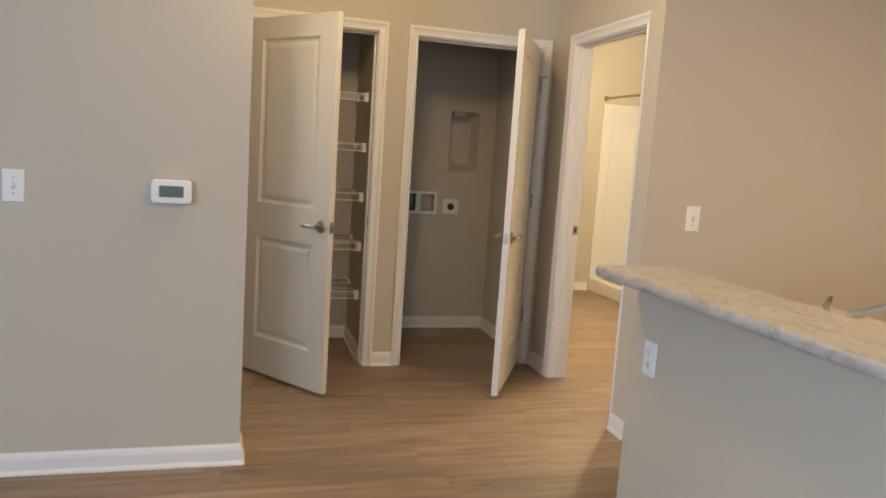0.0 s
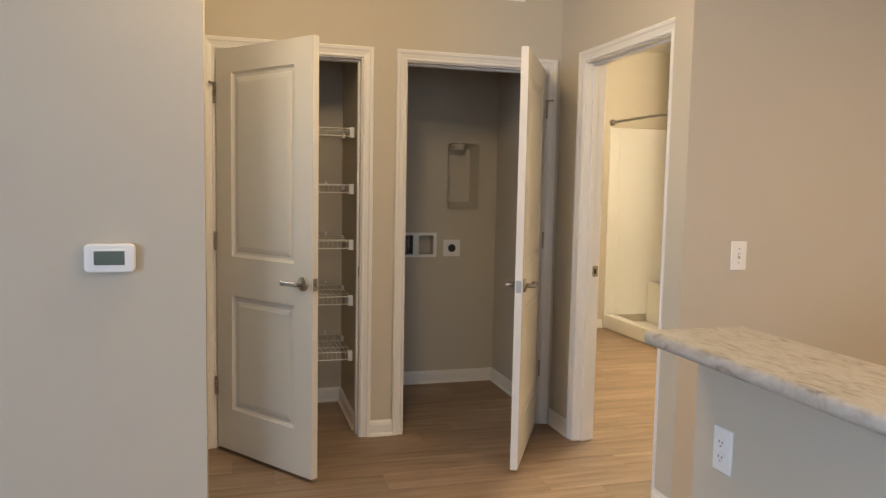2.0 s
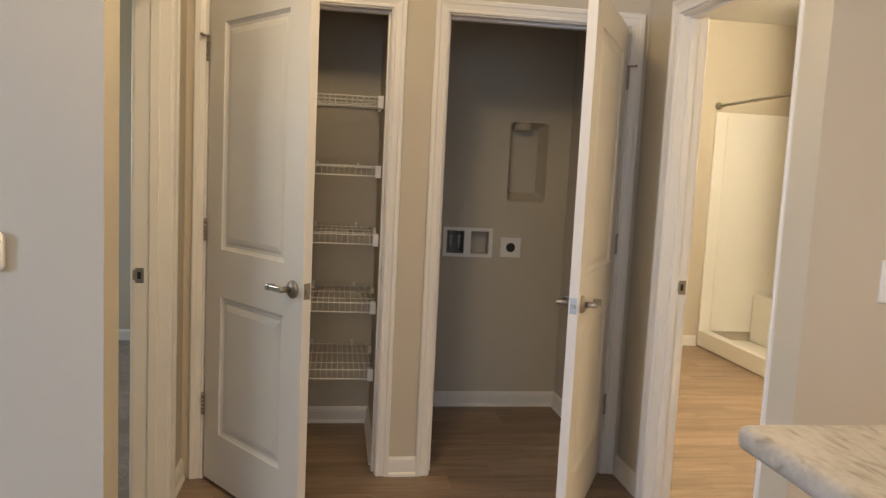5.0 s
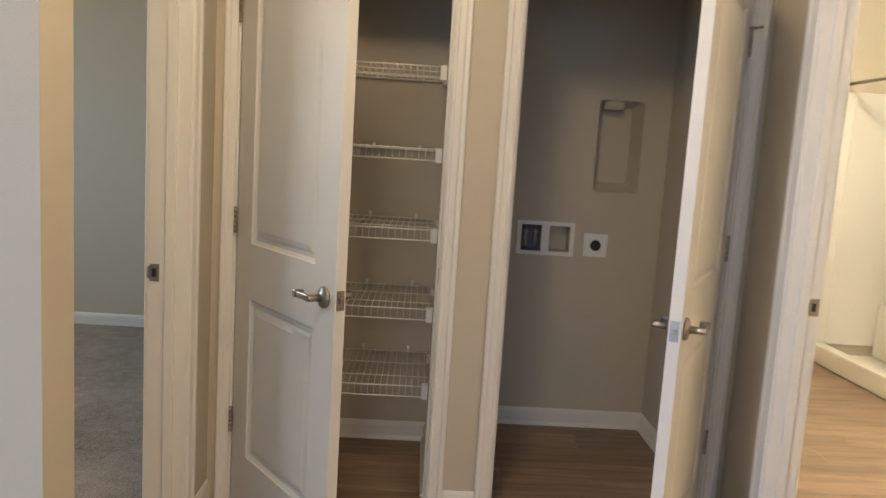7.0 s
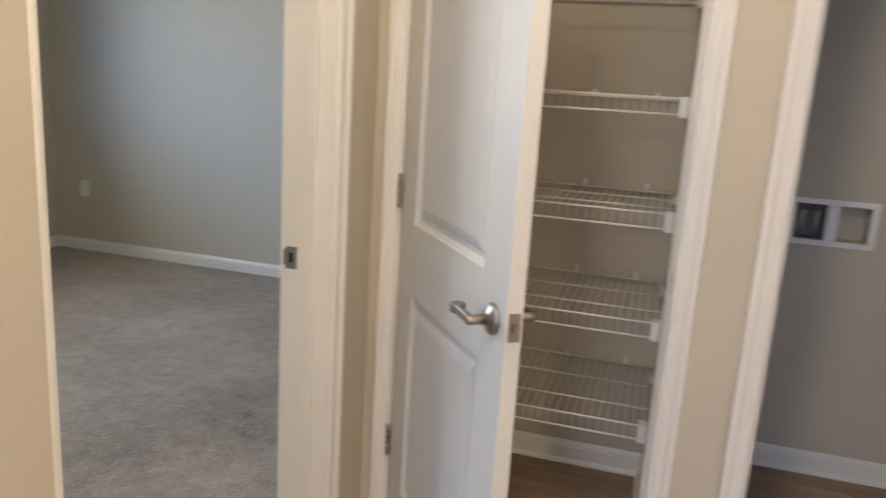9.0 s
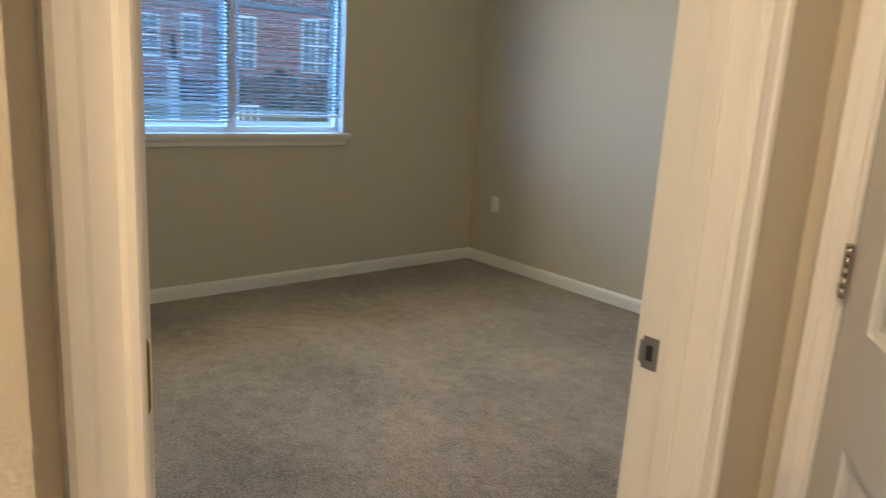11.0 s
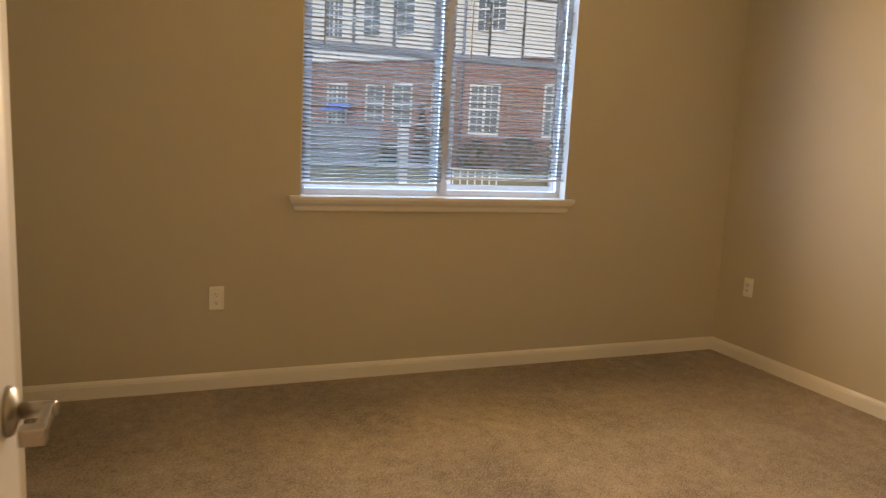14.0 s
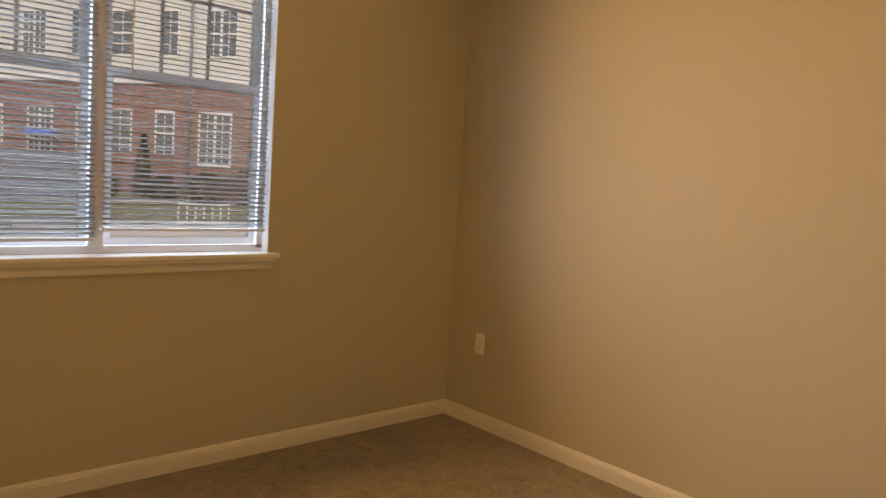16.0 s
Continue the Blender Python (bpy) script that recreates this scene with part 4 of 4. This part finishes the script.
def outside_window(parent, x, y, z0, z1, w, cols, rows):
    win = part("window", boxes(((x, y - w / 2 - 0.07, z0 - 0.07), (x + 0.03, y + w / 2 + 0.07, z0)), ((x, y - w / 2 - 0.07, z1), (x + 0.03, y + w / 2 + 0.07, z1 + 0.09)),
                               ((x, y - w / 2 - 0.07, z0), (x + 0.03, y - w / 2, z1)), ((x, y + w / 2, z0), (x + 0.03, y + w / 2 + 0.07, z1))), OUTWHITE, parent, "white gridded window")
    part("pane", boxes(((x + 0.004, y - w / 2, z0), (x + 0.008, y + w / 2, z1))), OUTGLASS, win)
    bm = bmesh.new()
    for k in range(1, cols):
        c = y - w / 2 + w * k / cols
        t = 0.05 if cols > 3 and k == cols // 2 else 0.018
        box_into(bm, (x + 0.01, c - t, z0), (x + 0.022, c + t, z1))
    for k in range(1, rows):
        c = z0 + (z1 - z0) * k / rows
        t = 0.03 if k == rows // 2 else 0.016
        box_into(bm, (x + 0.010, y - w / 2, c - t), (x + 0.0215, y + w / 2, c + t))
    part("muntin", bm, OUTWHITE, win)


TURN = -58.0
HOUSE = pose(-22.36, 14.88, 0, 0, 0, TURN)


def by_house(along, out, z, turn=0.0):
    """A place before the facade: metres along it, out from it and up."""
    return HOUSE @ pose(out, along, z, 0, 0, turn)


house = thing("brick_building", "three-storey building, red brick below and pale siding above", "building", HOUSE)
part("brick_wall", boxes(((-9, -42, -0.4), (0, 12, 3.86))), BRICK, house, "red brick ground storey")
part("band", boxes(((-9, -42, 3.86), (0.08, 12, 4.0))), OUTWHITE, house)
part("upper_wall", boxes(((-9, -42, 4.0), (-0.02, 12, 9.6))), STUCCO, house, "pale lap-sided upper storeys")
part("roof", boxes(((-9.4, -42.4, 9.6), (0.5, 12.4, 9.9))), ROOFING, house)
for y, w in ((4.9, 0.7), (2.55, 0.95), (-0.3, 1.1), (-2.2, 0.62), (-3.95, 0.8), (-5.3, 0.8), (-7.3, 0.95), (-9.4, 0.8), (-11.6, 0.95), (-14.0, 0.8), (-16.5, 0.95), (-19.5, 0.95)):
    outside_window(house, 0.0, y, 1.36 if w > 0.9 else 1.60, 2.93, w, 4 if w > 0.9 else 2, 6)
for y, w in ((4.9, 0.7), (2.7, 0.95), (-0.2, 1.1), (-2.1, 0.56), (-3.95, 0.8), (-5.6, 0.8), (-7.6, 0.95), (-9.6, 0.8), (-11.8, 0.95), (-14.2, 0.8), (-16.7, 0.95), (-19.7, 0.95)):
    outside_window(house, -0.02, y, 4.80, 6.20, w, 4 if w > 0.9 else 2, 4)
    outside_window(house, -0.02, y, 7.35, 8.75, w, 4 if w > 0.9 else 2, 4)
for y in (-1.25, -10.5):
    part("downspout", tube([(0.06, y, 9.5), (0.06, y, -0.3)], 0.05, 8), FENCE, house, "grey downspout")
aw = thing("awning", "small blue fabric awning on the brick wall", "awning", by_house(-6.9, 0.0, 2.15))
bm = bmesh.new()
v = [bm.verts.new(p) for p in ((0.12, -0.6, 0.08), (0.12, 0.6, 0.08), (0.7, 0.6, -0.12), (0.7, -0.6, -0.12), (0.12, -0.6, 0.05), (0.12, 0.6, 0.05), (0.7, 0.6, -0.2), (0.7, -0.6, -0.2))]
for q in ((0, 1, 2, 3), (4, 7, 6, 5), (3, 2, 6, 7), (0, 3, 7, 4), (1, 5, 6, 2), (0, 4, 5, 1)):
    bm.faces.new([v[i] for i in q])
part("canopy", bm, BLUE, aw)
part("arm", tube([(0.0, -0.55, -0.3), (0.65, -0.55, -0.14)], 0.02, 6), OUTWHITE, aw)
part("arm", tube([(0.0, 0.55, -0.3), (0.65, 0.55, -0.14)], 0.02, 6), OUTWHITE, aw)

fence = thing("board_fence", "grey-blue horizontal board fence on the raised lawn", "fence", pose(-20.6, 0, 0.15))
for k in range(7):
    part("board", boxes(((-0.012, -8.0, 0.10 + 0.162 * k), (0.012, 10.4, 0.255 + 0.162 * k)), bevel=0.004), FENCE, fence)
for k in range(8):
    y = -8.0 + 2.614 * k
    part("post", boxes(((-0.06, y - 0.045, 0), (-0.013, y + 0.045, 1.25))), FENCE, fence)

post = thing("patio_post", "slim pale painted post standing on the lawn near the window", "post", pose(-6.0, 6.15, -0.35))
part("shaft", boxes(((-0.045, -0.045, 0), (0.045, 0.045, 1.70)), bevel=0.008), OUTWHITE, post)
part("cap", boxes(((-0.055, -0.055, 1.70), (0.055, 0.055, 1.73)), bevel=0.008), OUTWHITE, post)

rail = thing("white_railing", "low white railing by the pavement", "railing", pose(-18.2, 12.5, -0.35))
part("top_rail", boxes(((-0.03, -0.7, 0.62), (0.03, 0.7, 0.68)), bevel=0.006), OUTWHITE, rail)
part("bottom_rail", boxes(((-0.03, -0.7, 0.14), (0.03, 0.7, 0.19)), bevel=0.006), OUTWHITE, rail)
for k in range(7):
    y = -0.68 + 1.36 * k / 6
    part("baluster", boxes(((-0.018, y - 0.018, 0.0 if k in (0, 6) else 0.19), (0.018, y + 0.018, 0.62))), OUTWHITE, rail)


def shrub(name, label, m, r, h, count, seed, column=False):
    """Many small leaves on twigs round an uneven crown."""
    rnd = random.Random(seed)
    s = thing(name, label, "shrub", m, "shrubs by the building")
    bm = bmesh.new()
    for k in range(7):
        a = rnd.uniform(0, 6.28)
        tube_into(bm, [(0, 0, 0), (0.3 * r * math.cos(a), 0.3 * r * math.sin(a), 0.4 * h), (0.6 * r * math.cos(a), 0.6 * r * math.sin(a), 0.8 * h)], [0.02, 0.012, 0.005], 5)
    part("stem", bm, RAWWOOD, s)
    bm = bmesh.new()
    for k in range(count):
        a, u = rnd.uniform(0, 6.28), rnd.random()
        zz = h * (0.06 + 0.94 * u)
        wide = r * ((1 - u) ** 0.7 if column else math.sqrt(max(0.05, 1 - (2 * u - 0.9) ** 2 * 0.9))) * (0.75 + 0.35 * math.sin(3 * a + seed) * rnd.random())
        d = wide * math.sqrt(rnd.uniform(0.35, 1))
        p = Vector((d * math.cos(a), d * math.sin(a), zz))
        t = Vector((rnd.gauss(0, 1), rnd.gauss(0, 1), rnd.gauss(0.4, 1))).normalized()
        q = t.orthogonal().normalized()
        ln = rnd.uniform(0.05, 0.10)
        bm.faces.new([bm.verts.new(p + v) for v in (t * ln, q * ln * 0.4, -t * ln, -q * ln * 0.4)])
    part("foliage", bm, LEAF, s)


shrub("evergreen_shrub", "tall narrow dark evergreen against the brick wall", by_house(-2.45, 0.7, 0.15), 0.42, 2.05, 900, 3, True)
for k, (y, r, h) in enumerate(((3.4, 0.8, 1.1), (1.9, 0.9, 1.2), (0.3, 0.85, 1.0), (-1.3, 0.7, 0.8), (-3.6, 0.7, 0.7), (-5.2, 0.8, 0.8))):
    shrub("low_shrub", "low dark green shrub in front of the brick wall", by_house(y, 1.2, 0.1), r, h, 700, 11 + k)

# ---- floor planks ----
structure("floor_vinyl", boxes(((-3.5, -4.0, -0.006), (0.60, 2.985, -0.002)), ((-1.5, 2.985, -0.006), (0.60, 3.508, -0.002)), ((0.60, -4.0, -0.006), (5.305, 7.42, -0.002))), PLANK, "brown wood-look vinyl plank floor", "floor")
floor_ob = bpy.data.objects["floor_vinyl"]
PW, PL = 0.178, 1.22
shapes = {}


def plank(x0, x1, y0, y1):
    key = (round(x1 - x0, 3), round(y1 - y0, 3))
    if key not in shapes:
        w, h = x1 - x0, y1 - y0
        bm = bmesh.new()
        c, d = 0.0006, 0.0012
        rings = [[bm.verts.new(p) for p in ((i, i, z), (w - i, i, z), (w - i, h - i, z), (i, h - i, z))] for i, z in ((0.0002, -0.002), (0.0002, -d), (0.0002 + d, 0.0))]
        for a, b in zip(rings, rings[1:]):
            for k in range(4):
                bm.faces.new((a[k], a[(k + 1) % 4], b[(k + 1) % 4], b[k]))
        bm.faces.new(rings[-1])
        shapes[key] = mesh_of("plank", bm, PLANK)
    o = new("plank", shapes[key])
    o.parent = floor_ob
    o.location = (x0, y0, 0)


rnd = random.Random(5)
yy = 1.9
while yy < 7.42:
    hi_y = min(yy + PW, 7.42)
    spans = [(-0.55, 5.305)] if yy < 3.3 else [(0.60, 5.305)] if yy < 5.8 else [(2.63, 5.305)]
    for lo_x, hi_x in spans:
        x = lo_x - rnd.choice((0.0, 0.3, 0.55, 0.8, 1.0))
        while x < hi_x:
            a, b = max(x, lo_x), min(x + PL, hi_x)
            if b - a > 0.02:
                plank(a, b, yy, hi_y)
            x += PL
    yy = hi_y
